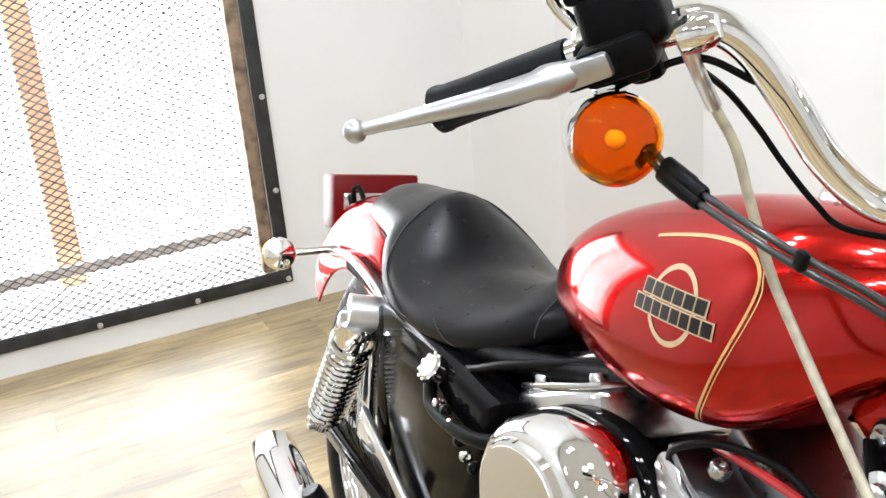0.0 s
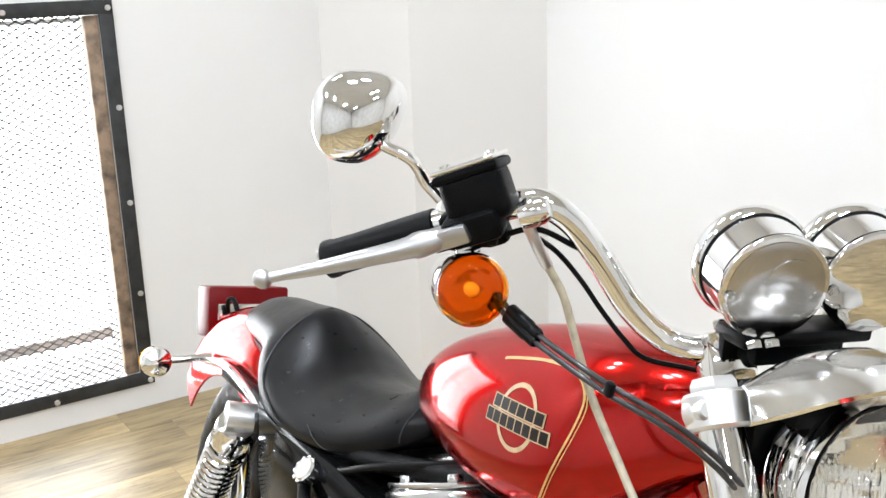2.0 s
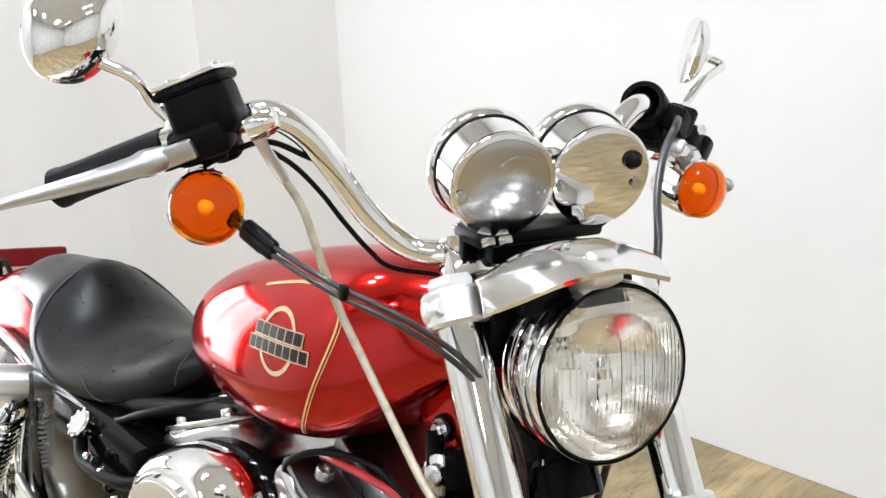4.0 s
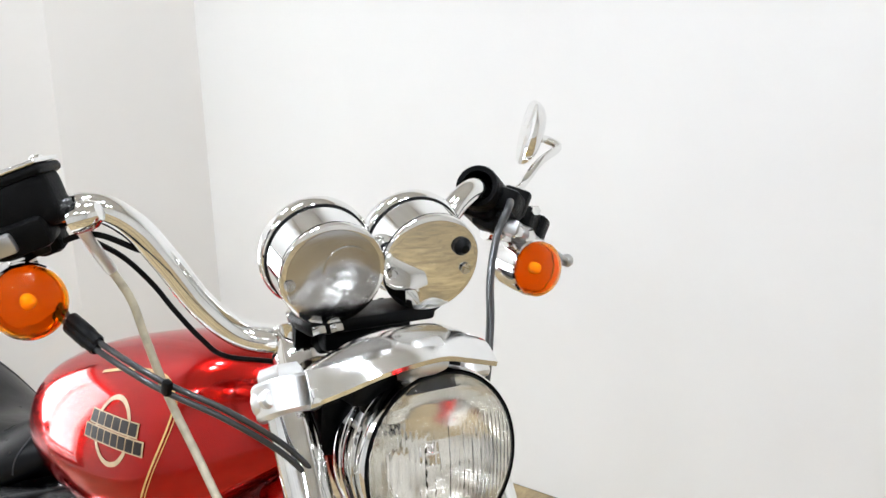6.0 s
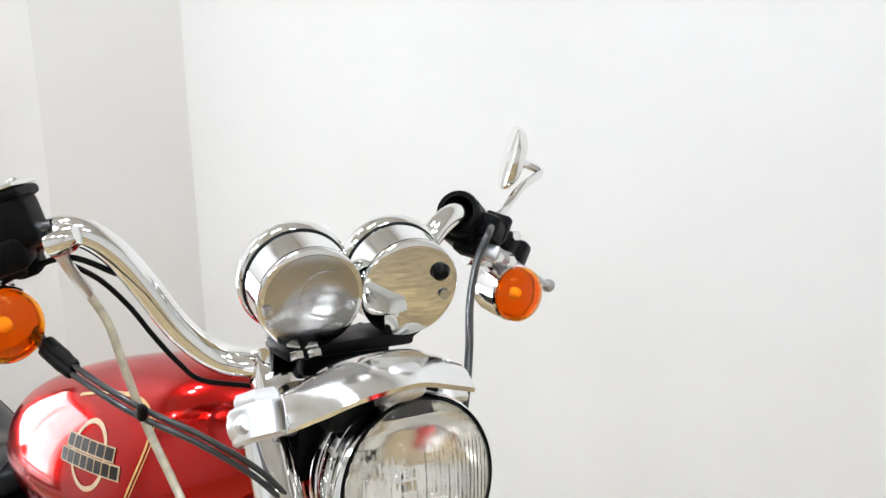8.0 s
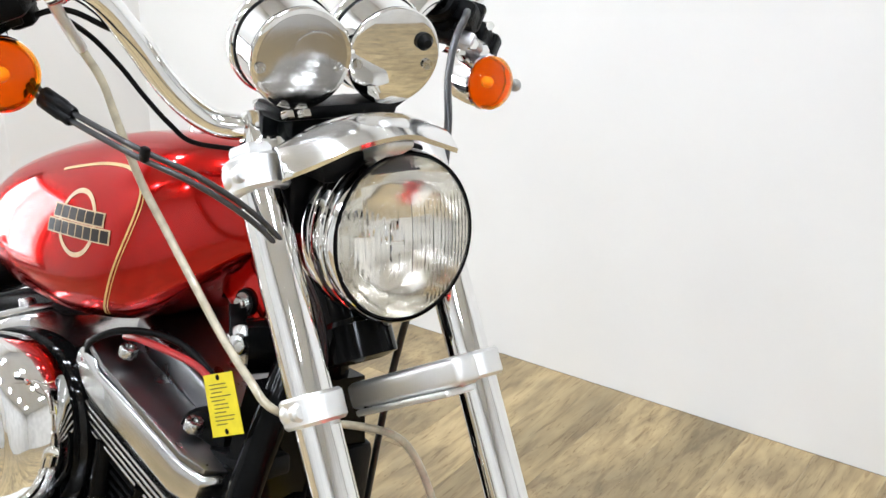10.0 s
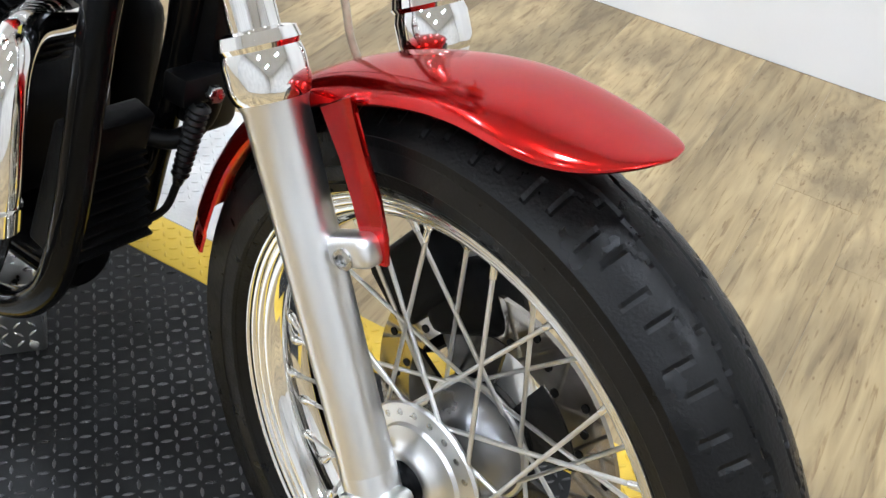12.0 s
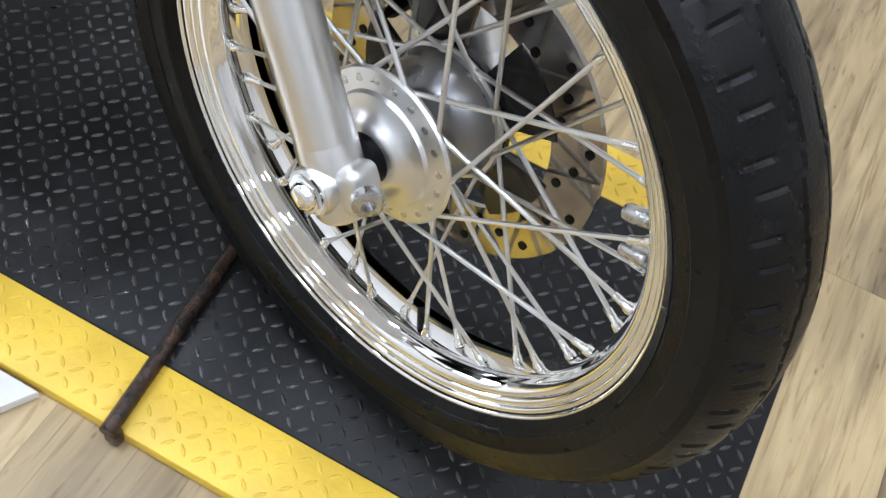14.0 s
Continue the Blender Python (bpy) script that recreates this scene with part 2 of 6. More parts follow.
def lathe(bm, profile, m, segs=32, closed=False):
    """Spins (radius, height) pairs round the z axis of m."""
    rings = []
    for r, h in profile:
        if r < 1e-6:
            rings.append([bm.verts.new(m @ Vector((0, 0, h)))])
        else:
            rings.append([bm.verts.new(m @ Vector((r * math.cos(2 * math.pi * i / segs), r * math.sin(2 * math.pi * i / segs), h))) for i in range(segs)])
    pairs = list(zip(rings, rings[1:])) + ([(rings[-1], rings[0])] if closed else [])
    for a, b in pairs:
        for i in range(segs):
            j = (i + 1) % segs
            q = [a[i % len(a)], a[j % len(a)], b[j % len(b)], b[i % len(b)]]
            q = list(dict.fromkeys(q))
            if len(q) > 2:
                bm.faces.new(q)
    return bm


def glide(points, steps=8):
    """A smooth line through points."""
    p = [Vector(q) for q in points]
    p = [p[0] * 2 - p[1]] + p + [p[-1] * 2 - p[-2]]
    out = []
    for i in range(1, len(p) - 2):
        for k in range(steps):
            t = k / steps
            a, b, c, d = p[i - 1], p[i], p[i + 1], p[i + 2]
            out.append(0.5 * (2 * b + (c - a) * t + (2 * a - 5 * b + 4 * c - d) * t * t + (3 * b - a - 3 * c + d) * t ** 3))
    out.append(p[-2].copy())
    return out


def tube(bm, pts, r, segs=12, closed=False, cap=True):
    """A round bar along pts; r is a radius or one for each point."""
    pts = [Vector(p) for p in pts]
    n = len(pts)
    radii = r if isinstance(r, (list, tuple)) else [r] * n
    rings, normal = [], None
    for i, p in enumerate(pts):
        d = (pts[(i + 1) % n] - pts[i - 1]) if closed else (pts[min(i + 1, n - 1)] - pts[max(i - 1, 0)])
        d.normalize()
        if normal is None:
            normal = d.orthogonal().normalized()
        normal = (normal - d * normal.dot(d)).normalized()
        side = d.cross(normal)
        rings.append([bm.verts.new(p + radii[i] * (math.cos(2 * math.pi * k / segs) * normal + math.sin(2 * math.pi * k / segs) * side)) for k in range(segs)])
    pairs = list(zip(rings, rings[1:])) + ([(rings[-1], rings[0])] if closed else [])
    for a, b in pairs:
        for k in range(segs):
            bm.faces.new((a[k], a[(k + 1) % segs], b[(k + 1) % segs], b[k]))
    if cap and not closed:
        bm.faces.new(rings[0][::-1])
        bm.faces.new(rings[-1])
    return bm


def rbox(bm, m, sx, sy, sz, bevel=0.003, segs=2):
    """A box with rounded edges, centred in m."""
    made = bmesh.ops.create_cube(bm, size=1.0, matrix=m @ Matrix.Diagonal((sx, sy, sz, 1)))
    if bevel:
        edges = {e for v in made["verts"] for e in v.link_edges}
        bmesh.ops.bevel(bm, geom=list(edges), offset=bevel, segments=segs, affect="EDGES", profile=0.5)
    return bm


def prism(bm, outline, m, depth, bevel=0.0, segs=2):
    """A flat plate: an outline in the xy plane of m, depth thick along z, centred."""
    lo = [bm.verts.new(m @ Vector((x, y, -depth / 2))) for x, y in outline]
    hi = [bm.verts.new(m @ Vector((x, y, depth / 2))) for x, y in outline]
    n = len(outline)
    top, bot = bm.faces.new(hi), bm.faces.new(lo[::-1])
    for i in range(n):
        bm.faces.new((lo[i], lo[(i + 1) % n], hi[(i + 1) % n], hi[i]))
    if bevel:
        bmesh.ops.bevel(bm, geom=list(set(top.edges) | set(bot.edges)), offset=bevel, segments=segs, affect="EDGES", profile=0.5)
    return bm


def loft(bm, sections, closed=True, cap=True):
    rows = [[bm.verts.new(p) for p in s] for s in sections]
    n = len(rows[0])
    for a, b in zip(rows, rows[1:]):
        for i in range(n if closed else n - 1):
            bm.faces.new((a[i], a[(i + 1) % n], b[(i + 1) % n], b[i]))
    if cap and closed:
        bm.faces.new(rows[0][::-1])
        bm.faces.new(rows[-1])
    return bm


def bolt(bm, p, d, r=0.006, h=0.006, hexed=True):
    m = along(p, d)
    lathe(bm, [(0, 0), (r, 0), (r, h * 0.8), (r * 0.85, h), (0, h)], m, 6 if hexed else 16)
    return bm


def finish(name, bm, mat, sharp=38.0):
    bmesh.ops.recalc_face_normals(bm, faces=bm.faces[:])
    me = bpy.data.meshes.new(name)
    bm.to_mesh(me)
    bm.free()
    me.polygons.foreach_set("use_smooth", [True] * len(me.polygons))
    me.set_sharp_from_angle(angle=radians(sharp))
    me.materials.append(mat)
    return me


def part(name, bm, mat, parent, label="", m=None, sharp=38.0):
    """Links a bmesh as one mesh object under a thing or under a part."""
    ob = new(name, finish(name, bm, mat, sharp) if isinstance(bm, bmesh.types.BMesh) else bm)
    ob.parent = parent
    if m is not None:
        ob.matrix_basis = m
    return tagged(ob, label)


def thing(name, bm, mat, label, category, group="", kind="", sharp=38.0):
    ob = new(name, finish(name, bm, mat, sharp))
    return tagged(ob, label, category, group, kind)


def B():
    return bmesh.new()

# ---- the room ----
FLOOR_Z = -0.02
WX, WY = -2.98, 1.625          # window wall, side wall
WIN_Y0, WIN_Y1, WIN_Z0, WIN_Z1 = -0.64, 0.405, 0.10, 1.215


def wall_piece(name, x0, x1, y0, y1, z0, z1):
    bm = B()
    rbox(bm, pose((x0 + x1) / 2, (y0 + y1) / 2, (z0 + z1) / 2), x1 - x0, y1 - y0, z1 - z0, 0)
    white = name == "wall_north"
    return thing(name, bm, {"wall_north": WALL, "wall_south": SOUTHFILL, "wall_east": EASTFILL}[name], "white painted plaster wall" if white else "unseen pale wall added for bounce and chrome reflections", "wall", kind="structure")


TOP = 3.1
bm = B()
for y0, y1, z0, z1 in ((-4.0, WIN_Y0, FLOOR_Z, TOP), (WIN_Y1, WY + 0.2, FLOOR_Z, TOP), (WIN_Y0, WIN_Y1, FLOOR_Z, WIN_Z0), (WIN_Y0, WIN_Y1, WIN_Z1, TOP)):
    rbox(bm, pose(WX - 0.15, (y0 + y1) / 2, (z0 + z1) / 2), 0.3, y1 - y0, z1 - z0, 0)
thing("wall_west", bm, WALL, "white painted wall with a low mesh window", "wall", kind="structure")
wall_piece("wall_north", WX, 3.6, WY, WY + 0.2, FLOOR_Z, TOP)
# south and east walls stay out of view, added for bounce and reflections
wall_piece("wall_south", WX, 3.6, -4.2, -4.0, FLOOR_Z, TOP)
wall_piece("wall_east", 3.6, 3.8, -4.2, WY + 0.2, FLOOR_Z, TOP)
# boxed-in corner between the two walls
bm = B()
prism(bm, [(WX, 1.12), (-2.60, 1.229), (-2.42, WY), (WX, WY)], pose(0, 0, (TOP + FLOOR_Z) / 2), TOP - FLOOR_Z)
thing("wall_corner", bm, BEIGEWALL, "warm white painted boxed-in corner pillar", "wall", kind="structure")
bm = B()
rbox(bm, pose(0.3, -1.3, TOP + 0.05), 7.0, 6.0, 0.1, 0)
thing("ceiling", bm, CEIL, "plain white painted ceiling", "ceiling", kind="structure")
bm = B()
rbox(bm, pose(0.3, -1.25, FLOOR_Z - 0.056), 6.6, 5.8, 0.1, 0)
floor = thing("floor", bm, material("subfloor", (0.16, 0.12, 0.075), 0.8), "wood-look vinyl plank floor in warm grey brown", "floor", kind="structure")

# window: black angle frame, brown timber lining, expanded metal mesh
window = tagged(new("window_1"), "low window behind expanded steel mesh in a black bolted frame", "window", kind="structure")
window.location = (WX, 0, 0)
yc, zc = (WIN_Y0 + WIN_Y1) / 2, (WIN_Z0 + WIN_Z1) / 2
FW = 0.042
for nm, y0, y1, z0, z1 in (("frame_rail", WIN_Y0 - FW, WIN_Y1 + FW, WIN_Z1, WIN_Z1 + FW), ("frame_rail", WIN_Y0 - FW, WIN_Y1 + FW, WIN_Z0 - FW, WIN_Z0),
                          ("frame_stile", WIN_Y1, WIN_Y1 + FW, WIN_Z0, WIN_Z1), ("frame_stile", WIN_Y0 - FW, WIN_Y0, WIN_Z0, WIN_Z1)):
    bm = B()
    rbox(bm, pose(0.006, (y0 + y1) / 2, (z0 + z1) / 2), 0.008, y1 - y0, z1 - z0, 0.0015)
    part(nm, bm, BLACKSTEEL, window)
for y0, y1, z0, z1 in ((WIN_Y1 - 0.044, WIN_Y1 - 0.002, WIN_Z0, WIN_Z1), (WIN_Y0 + 0.002, WIN_Y0 + 0.044, WIN_Z0, WIN_Z1)):
    bm = B()
    rbox(bm, pose(-0.012, (y0 + y1) / 2, (z0 + z1) / 2), 0.03, y1 - y0, z1 - z0 - 0.004, 0.004)
    part("timber_lining", bm, WEATHERED, window, "weathered brown timber strip")
bm = B()
rbox(bm, pose(-0.016, yc, WIN_Z1 - 0.012), 0.02, WIN_Y1 - WIN_Y0 - 0.1, 0.012, 0.001)
part("white_bead", bm, WALL, window)
bolt_mesh = finish("bolt", bolt(B(), (0, 0, 0), (1, 0, 0), 0.0085, 0.006, False), BOLT)
for i in range(5):
    part("bolt", bolt_mesh, None, window, m=pose(0.01, 0.432, 0.071 + 0.2905 * i))
for i in range(1, 4):
    for z in (0.071, 1.233):
        part("bolt", bolt_mesh, None, window, m=pose(0.01, 0.432 - 0.291 * i, z))
# expanded mesh: rows of flattened zigzag strands
MW, MH = 0.036, 0.0112
verts, faces = [], []
rows_n, cols_n = int((WIN_Z1 - WIN_Z0) / MH), int((WIN_Y1 - WIN_Y0 - 0.05) / (MW / 2))
t = 0.0024
for r in range(rows_n + 1):
    for c in range(cols_n):
        ya, yb = WIN_Y0 + 0.004 + c * MW / 2, WIN_Y0 + 0.004 + (c + 1) * MW / 2
        za = WIN_Z0 + r * MH + (MH if (c + r) % 2 else 0) * 0.94
        zb = WIN_Z0 + r * MH + (0 if (c + r) % 2 else MH) * 0.94
        k = len(verts)
        for y, z in ((ya, za), (yb, zb)):
            verts += [(0.0, y, z - t), (0.0032, y, z), (0.0, y, z + t)]
        faces += [(k, k + 1, k + 4, k + 3), (k + 1, k + 2, k + 5, k + 4), (k + 2, k, k + 3, k + 5)]
me = bpy.data.meshes.new("steel_mesh")
me.from_pydata(verts, [], faces)
me.materials.append(BLACKSTEEL)
part("steel_mesh", me, None, window, "diamond-pattern expanded steel mesh")
# deep sill and reveals, with a timber post and the bright yard outside
bm = B()
rbox(bm, pose(-0.19, yc, WIN_Z0 - 0.001), 0.2, WIN_Y1 - WIN_Y0, 0.012, 0.002)
part("window_sill", bm, WALL, window)
bm = B()
rbox(bm, pose(-0.27, yc, WIN_Z0 + 0.062), 0.02, WIN_Y1 - WIN_Y0, 0.034, 0.003)
part("sash_frame", bm, material("grey_weathered_sash", (0.30, 0.25, 0.22), 0.7, 0.0, 0.2, 20), window, "weathered grey-brown window sash")
post = B()
rbox(post, pose(-3.42, -0.16, -0.27), 0.08, 0.075, 3.94, 0.006)
thing("timber_post", post, OUTSIDEWOOD, "orange-brown timber post standing outside the window", "post")
bm = B()
rbox(bm, pose(-7.0, -0.6, 1.0), 0.02, 16, 10, 0)
thing("backdrop", bm, DAYGLOW, "bright overcast daylight outside", "backdrop", kind="structure")
bm = B()
rbox(bm, pose(-5.3, -0.6, -2.29), 4.0, 14, 0.1, 0)
thing("ground", bm, material("pale_concrete", (0.5, 0.49, 0.47), 0.8, 0.0, 0.1, 4), "pale concrete ground outside the window", "ground", kind="structure")

# ceiling light fittings
for lx, ly in LAMP_SPOTS:
    lamp = tagged(new("ceiling_light"), "round white ceiling lamp with a glowing diffuser", "ceiling light", "pairs of ceiling lights")
    lamp.location = (lx, ly, 3.1)
    part("housing", lathe(B(), [(0, 0), (0.07, 0), (0.075, -0.04), (0.135, -0.075), (0.14, -0.1), (0.132, -0.1), (0.125, -0.08), (0, -0.07)], Matrix(), 28), CEIL, lamp)
    part("diffuser", lathe(B(), [(0, -0.085), (0.11, -0.085), (0.118, -0.09), (0.11, -0.095), (0, -0.097)], Matrix(), 28), LAMPGLOW, lamp, "glowing white diffuser")

# ---- the lift ----
LX0, LX1, LY0, LY1, STRIPE = -1.72, 0.405, -0.195, 0.420, 0.081
lift = tagged(new("lift_table"), "black diamond-plate motorcycle lift deck with yellow painted edges", "lift table")
lift.location = (0, 0, FLOOR_Z)


def deck(name, x0, x1, y0, y1, mat, label=""):
    bm = B()
    rbox(bm, pose((x0 + x1) / 2, (y0 + y1) / 2, 0.0085), x1 - x0, y1 - y0, 0.019, 0.002)
    return part(name, bm, mat, lift, label)


PITCH = 0.0172
LOZ = [(-0.0076, 0), (-0.0042, 0.0016), (0.0, 0.0022), (0.0042, 0.0016), (0.0076, 0), (0.0042, -0.0016), (0.0, -0.0022), (-0.0042, -0.0016)]


def treads(name, x0, x1, y0, y1, mat, parent, z=0.0181, turn=45.0):
    """Raised lozenges in alternating directions over a plate."""
    verts, faces = [], []
    nx, ny = int((x1 - x0) / PITCH), int((y1 - y0) / PITCH)
    ox, oy = (x1 - x0 - (nx - 1) * PITCH) / 2, (y1 - y0 - (ny - 1) * PITCH) / 2
    rr = random.Random(5)
    for i in range(nx):
        for j in range(ny):
            a = radians(turn if (i + j) % 2 else turn - 90) + rr.uniform(-0.03, 0.03)
            c, s = math.cos(a), math.sin(a)
            cx, cy = x0 + ox + i * PITCH, y0 + oy + j * PITCH
            k = len(verts)
            for f, h in ((1.0, 0.0), (0.62, 0.0016)):
                for u, v in LOZ:
                    u, v = u * (0.86 if f < 1 else 1), v * f
                    verts.append((cx + c * u - s * v, cy + s * u + c * v, z + h))
            for q in range(8):
                w = (q + 1) % 8
                faces.append((k + q, k + w, k + 8 + w, k + 8 + q))
            faces.append(tuple(range(k + 8, k + 16)))
    me = bpy.data.meshes.new(name)
    me.from_pydata(verts, [], faces)
    me.polygons.foreach_set("use_smooth", [True] * len(me.polygons))
    me.materials.append(mat)
    return part(name, me, None, parent)


deck("deck_plate", LX0, LX1, LY0 + STRIPE, LY1 - STRIPE, LIFTBLACK, "worn black painted deck plate")
treads("deck_treads", LX0, LX1, LY0 + STRIPE, LY1 - STRIPE, LIFTWORN, lift)
for y0, y1 in ((LY0, LY0 + STRIPE - 0.0005), (LY1 - STRIPE + 0.0005, LY1)):
    deck("edge_stripe", LX0, LX1, y0, y1, YELLOW, "yellow painted deck edge")
    treads("edge_treads", LX0, LX1, y0, y1, YELLOW, lift)

# white side ramps beside the lift
for nm, outline, turn in (("side_ramp", [(-1.6, -0.2), (-0.245, -0.2), (-0.285, -0.265), (-0.42, -0.45), (-1.6, -0.45)], 45),
                          ("side_ramp", [(-1.6, 0.425), (-0.60, 0.425), (-0.60, 0.60), (-0.70, 0.748), (-0.80, 0.732), (-1.02, 0.678), (-1.6, 0.678)], 45)):
    ramp = tagged(new(nm), "white painted diamond-plate side extension of the lift", "ramp", "lift side extensions")
    cx = sum(p[0] for p in outline) / len(outline)
    cy = sum(p[1] for p in outline) / len(outline)
    ramp.location = (cx, cy, FLOOR_Z)
    loc = [(x - cx, y - cy) for x, y in outline]
    part("plate", prism(B(), loc, pose(0, 0, 0.007), 0.012, 0.001), WHITEDECK, ramp)
    xs, ys = [p[0] for p in loc], [p[1] for p in loc]
    treads("plate_treads", min(xs), max(xs) - (0.19 if cy < 0 else 0.10), min(ys), max(ys) - (0.0 if cy < 0 else 0.075), WHITEDECK, ramp, 0.0131)
    part("bolt", finish("bolt", bolt(B(), (0, 0, 0), (0, 0, 1), 0.007, 0.004, False), BOLT), None, ramp, m=pose(max(xs) - 0.035, (max(ys) - 0.03) if cy < 0 else min(ys) + 0.25, 0.013))

# steel rod lying across the deck behind the front tyre
bm = B()
tube(bm, glide([(-0.157, -0.206, 0.0085), (-0.164, -0.12, 0.009), (-0.172, -0.03, 0.009), (-0.178, 0.06, 0.009)], 4), 0.0085, 10)
rbox(bm, pose(-0.155, -0.2, -0.003), 0.016, 0.012, 0.022, 0.002)
thing("steel_rod", bm, RODSTEEL, "dark rusty steel rod lying across the lift deck", "rod")

# bare aluminium tread-plate block under the engine
block = tagged(new("support_block"), "bare aluminium diamond-plate block standing under the engine", "block")
block.matrix_basis = pose(-0.698, 0.039, 0, 0, 0, 47)
part("box", rbox(B(), pose(0, 0.06, 0.062), 0.20, 0.12, 0.122, 0.003), TREADALU, block)
face = treads("face_treads", -0.098, 0.098, -0.055, 0.055, TREADALU, block, 0.0)
face.matrix_basis = pose(0, -0.0005, 0.062, 90, 0, 0)
part("screw", bolt(B(), (0.085, 0, 0.015), (0, -1, 0), 0.006, 0.003, False), BOLT, block)

# ---- the motorcycle: front end, in the frame of the steered fork ----
RAKE = 30.67
FORK = pose(0, 0, 0, 0, 0, -15.889) @ pose(0, 0, 0, -4.91, 0, 0)
STEER = Vector((-math.sin(radians(RAKE)), 0, math.cos(radians(RAKE))))
AHEAD = Vector((math.cos(radians(RAKE)), 0, math.sin(radians(RAKE))))
AXLE = Vector((0, 0, 0.331))
HEADLINE = AXLE - 0.045 * AHEAD
BODY = FORK @ Matrix.Translation(HEADLINE) @ Matrix.Rotation(radians(12.0), 4, STEER) @ Matrix.Translation(-HEADLINE)
bike = tagged(new("motorcycle"), "candy red and chrome cruiser motorcycle standing on the lift deck", "motorcycle")
LEG = 0.0865


def leg(s, side=0.0, fwd=0.0):
    """A point s metres up the fork from the axle, side metres to the left and fwd ahead of the legs."""
    return AXLE + s * STEER + fwd * AHEAD + Vector((0, side, 0))


AX = along(AXLE, (0, 1, 0))

# front wheel
rim_side = [(0.2535, 0.0335), (0.2528, 0.0352), (0.2510, 0.0360), (0.2490, 0.0354), (0.2478, 0.0338), (0.2474, 0.0320), (0.2462, 0.0326), (0.2445, 0.0324), (0.2430, 0.0310), (0.2424, 0.0288),
            (0.2412, 0.0294), (0.2392, 0.0290), (0.2375, 0.0276), (0.2366, 0.0254), (0.2350, 0.0257), (0.2325, 0.0245), (0.2300, 0.0215), (0.2285, 0.0180), (0.2268, 0.0150), (0.2252, 0.0120), (0.2244, 0.006)]
rim_side = [(r + 0.004 * (r - 0.224) / 0.03, h) for r, h in rim_side]
rim_profile = [(r, -h) for r, h in rim_side] + [(0.2240, 0.0)] + rim_side[::-1] + [(0.2460, 0.028), (0.2400, 0.022), (0.2330, 0.012), (0.2330, -0.012), (0.2400, -0.022), (0.2460, -0.028)]
front_wheel = part("front_wheel", lathe(B(), rim_profile, AX, 144, True), CHROME, bike, "chrome laced wheel rim", FORK, sharp=70)


def tyre(bm, m, r0, r1, half, segs=600, k=52):
    """Tread and sidewalls: short cross slots joined by a slanting cut and a winding centre groove on each side."""
    prof = [(r0, -half * 0.66), (r0 + 0.006, -half * 0.76), (r0 + 0.018, -half * 0.93), (r0 + 0.034, -half), (r0 + 0.05, -half * 0.985)]
    for i in range(k + 1):
        u = -1 + 2 * i / k
        prof.append((r1 - (r1 - r0 - 0.058) * abs(u) ** 2.3, half * 0.97 * u))
    prof += [(r, -h) for r, h in prof[4::-1]]
    rings = []
    for r, h in prof:
        row = []
        u = h / (half * 0.97)
        w = abs(u)
        for i in range(segs):
            a = 360 * i / segs
            cut = 0.0
            if w < 0.97 and r > r0 + 0.055:
                q = round((a + (4.5 if u > 0 else 0)) % 9.0, 3)
                if 0.46 < w < 0.80 and 1.0 < q < 1.7:
                    cut = 0.0020
                if abs(w - 0.46 + 0.05 * (q - 1.4)) < 0.017 and 1.4 < q < 4.0:
                    cut = 0.0010
                if 0.26 < w < 0.38 and 3.6 < q < 4.3:
                    cut = 0.0020
                if 0.56 < w < 0.86 and 6.0 < q < 6.7:
                    cut = 0.0020
                if abs(w - 0.24 - 0.04 * math.sin(radians(a * 20))) < 0.022:
                    cut = 0.0026
            rad = r - cut
            row.append(bm.verts.new(m @ Vector((rad * math.cos(radians(a)), rad * math.sin(radians(a)), h))))
        rings.append(row)
    for a, b in zip(rings, rings[1:]):
        for i in range(segs):
            bm.faces.new((a[i], a[(i + 1) % segs], b[(i + 1) % segs], b[i]))
    return bm


part("tyre", tyre(B(), AX @ pose(0, 0, 0.006), 0.2470, 0.3325, 0.0545), RUBBER, front_wheel, "worn black tyre with slanting tread slots", sharp=15)
# raised sidewall band, its sheen put into the rubber's colour
bm = B()
for sgn in (-1, 1):
    lathe(bm, [(0.2775, sgn * 0.0543), (0.2785, sgn * 0.0551), (0.2970, sgn * 0.05385), (0.2978, sgn * 0.0530)], AX @ pose(0, 0, 0.006), 160)
part("sidewall_band", bm, SHEENRUBBER, front_wheel, "sidewall band in rubber lightened for its sheen")
bm = B()
for r, h in ((0.2655, -0.0442), (0.262, -0.0426)):
    lathe(bm, [(r - 0.0008, h + 0.0004), (r, h - 0.0007), (r + 0.0008, h + 0.0002)], AX, 128)
part("sidewall_rib", bm, RUBBER, front_wheel)
hub = B()
lathe(hub, [(0.0, -0.054), (0.026, -0.054), (0.0300, -0.0515), (0.0335, -0.0465), (0.0400, -0.0435), (0.0480, -0.0420), (0.0500, -0.0385), (0.0665, -0.0365), (0.0685, -0.034), (0.0665, -0.0305), (0.034, -0.028), (0.0265, -0.022),
            (0.0265, 0.02), (0.034, 0.028), (0.060, 0.031), (0.0615, 0.034), (0.060, 0.037), (0.03, 0.039), (0.03, 0.06), (0, 0.06)], AX, 64)
part("hub", hub, SATIN, front_wheel, "cast aluminium hub")
seal = lathe(B(), [(0.0, -0.066), (0.0165, -0.066), (0.0215, -0.062), (0.0215, -0.0535), (0, -0.0535)], AX, 32)
part("hub_seal", seal, BLACK, front_wheel, "black hub seal")
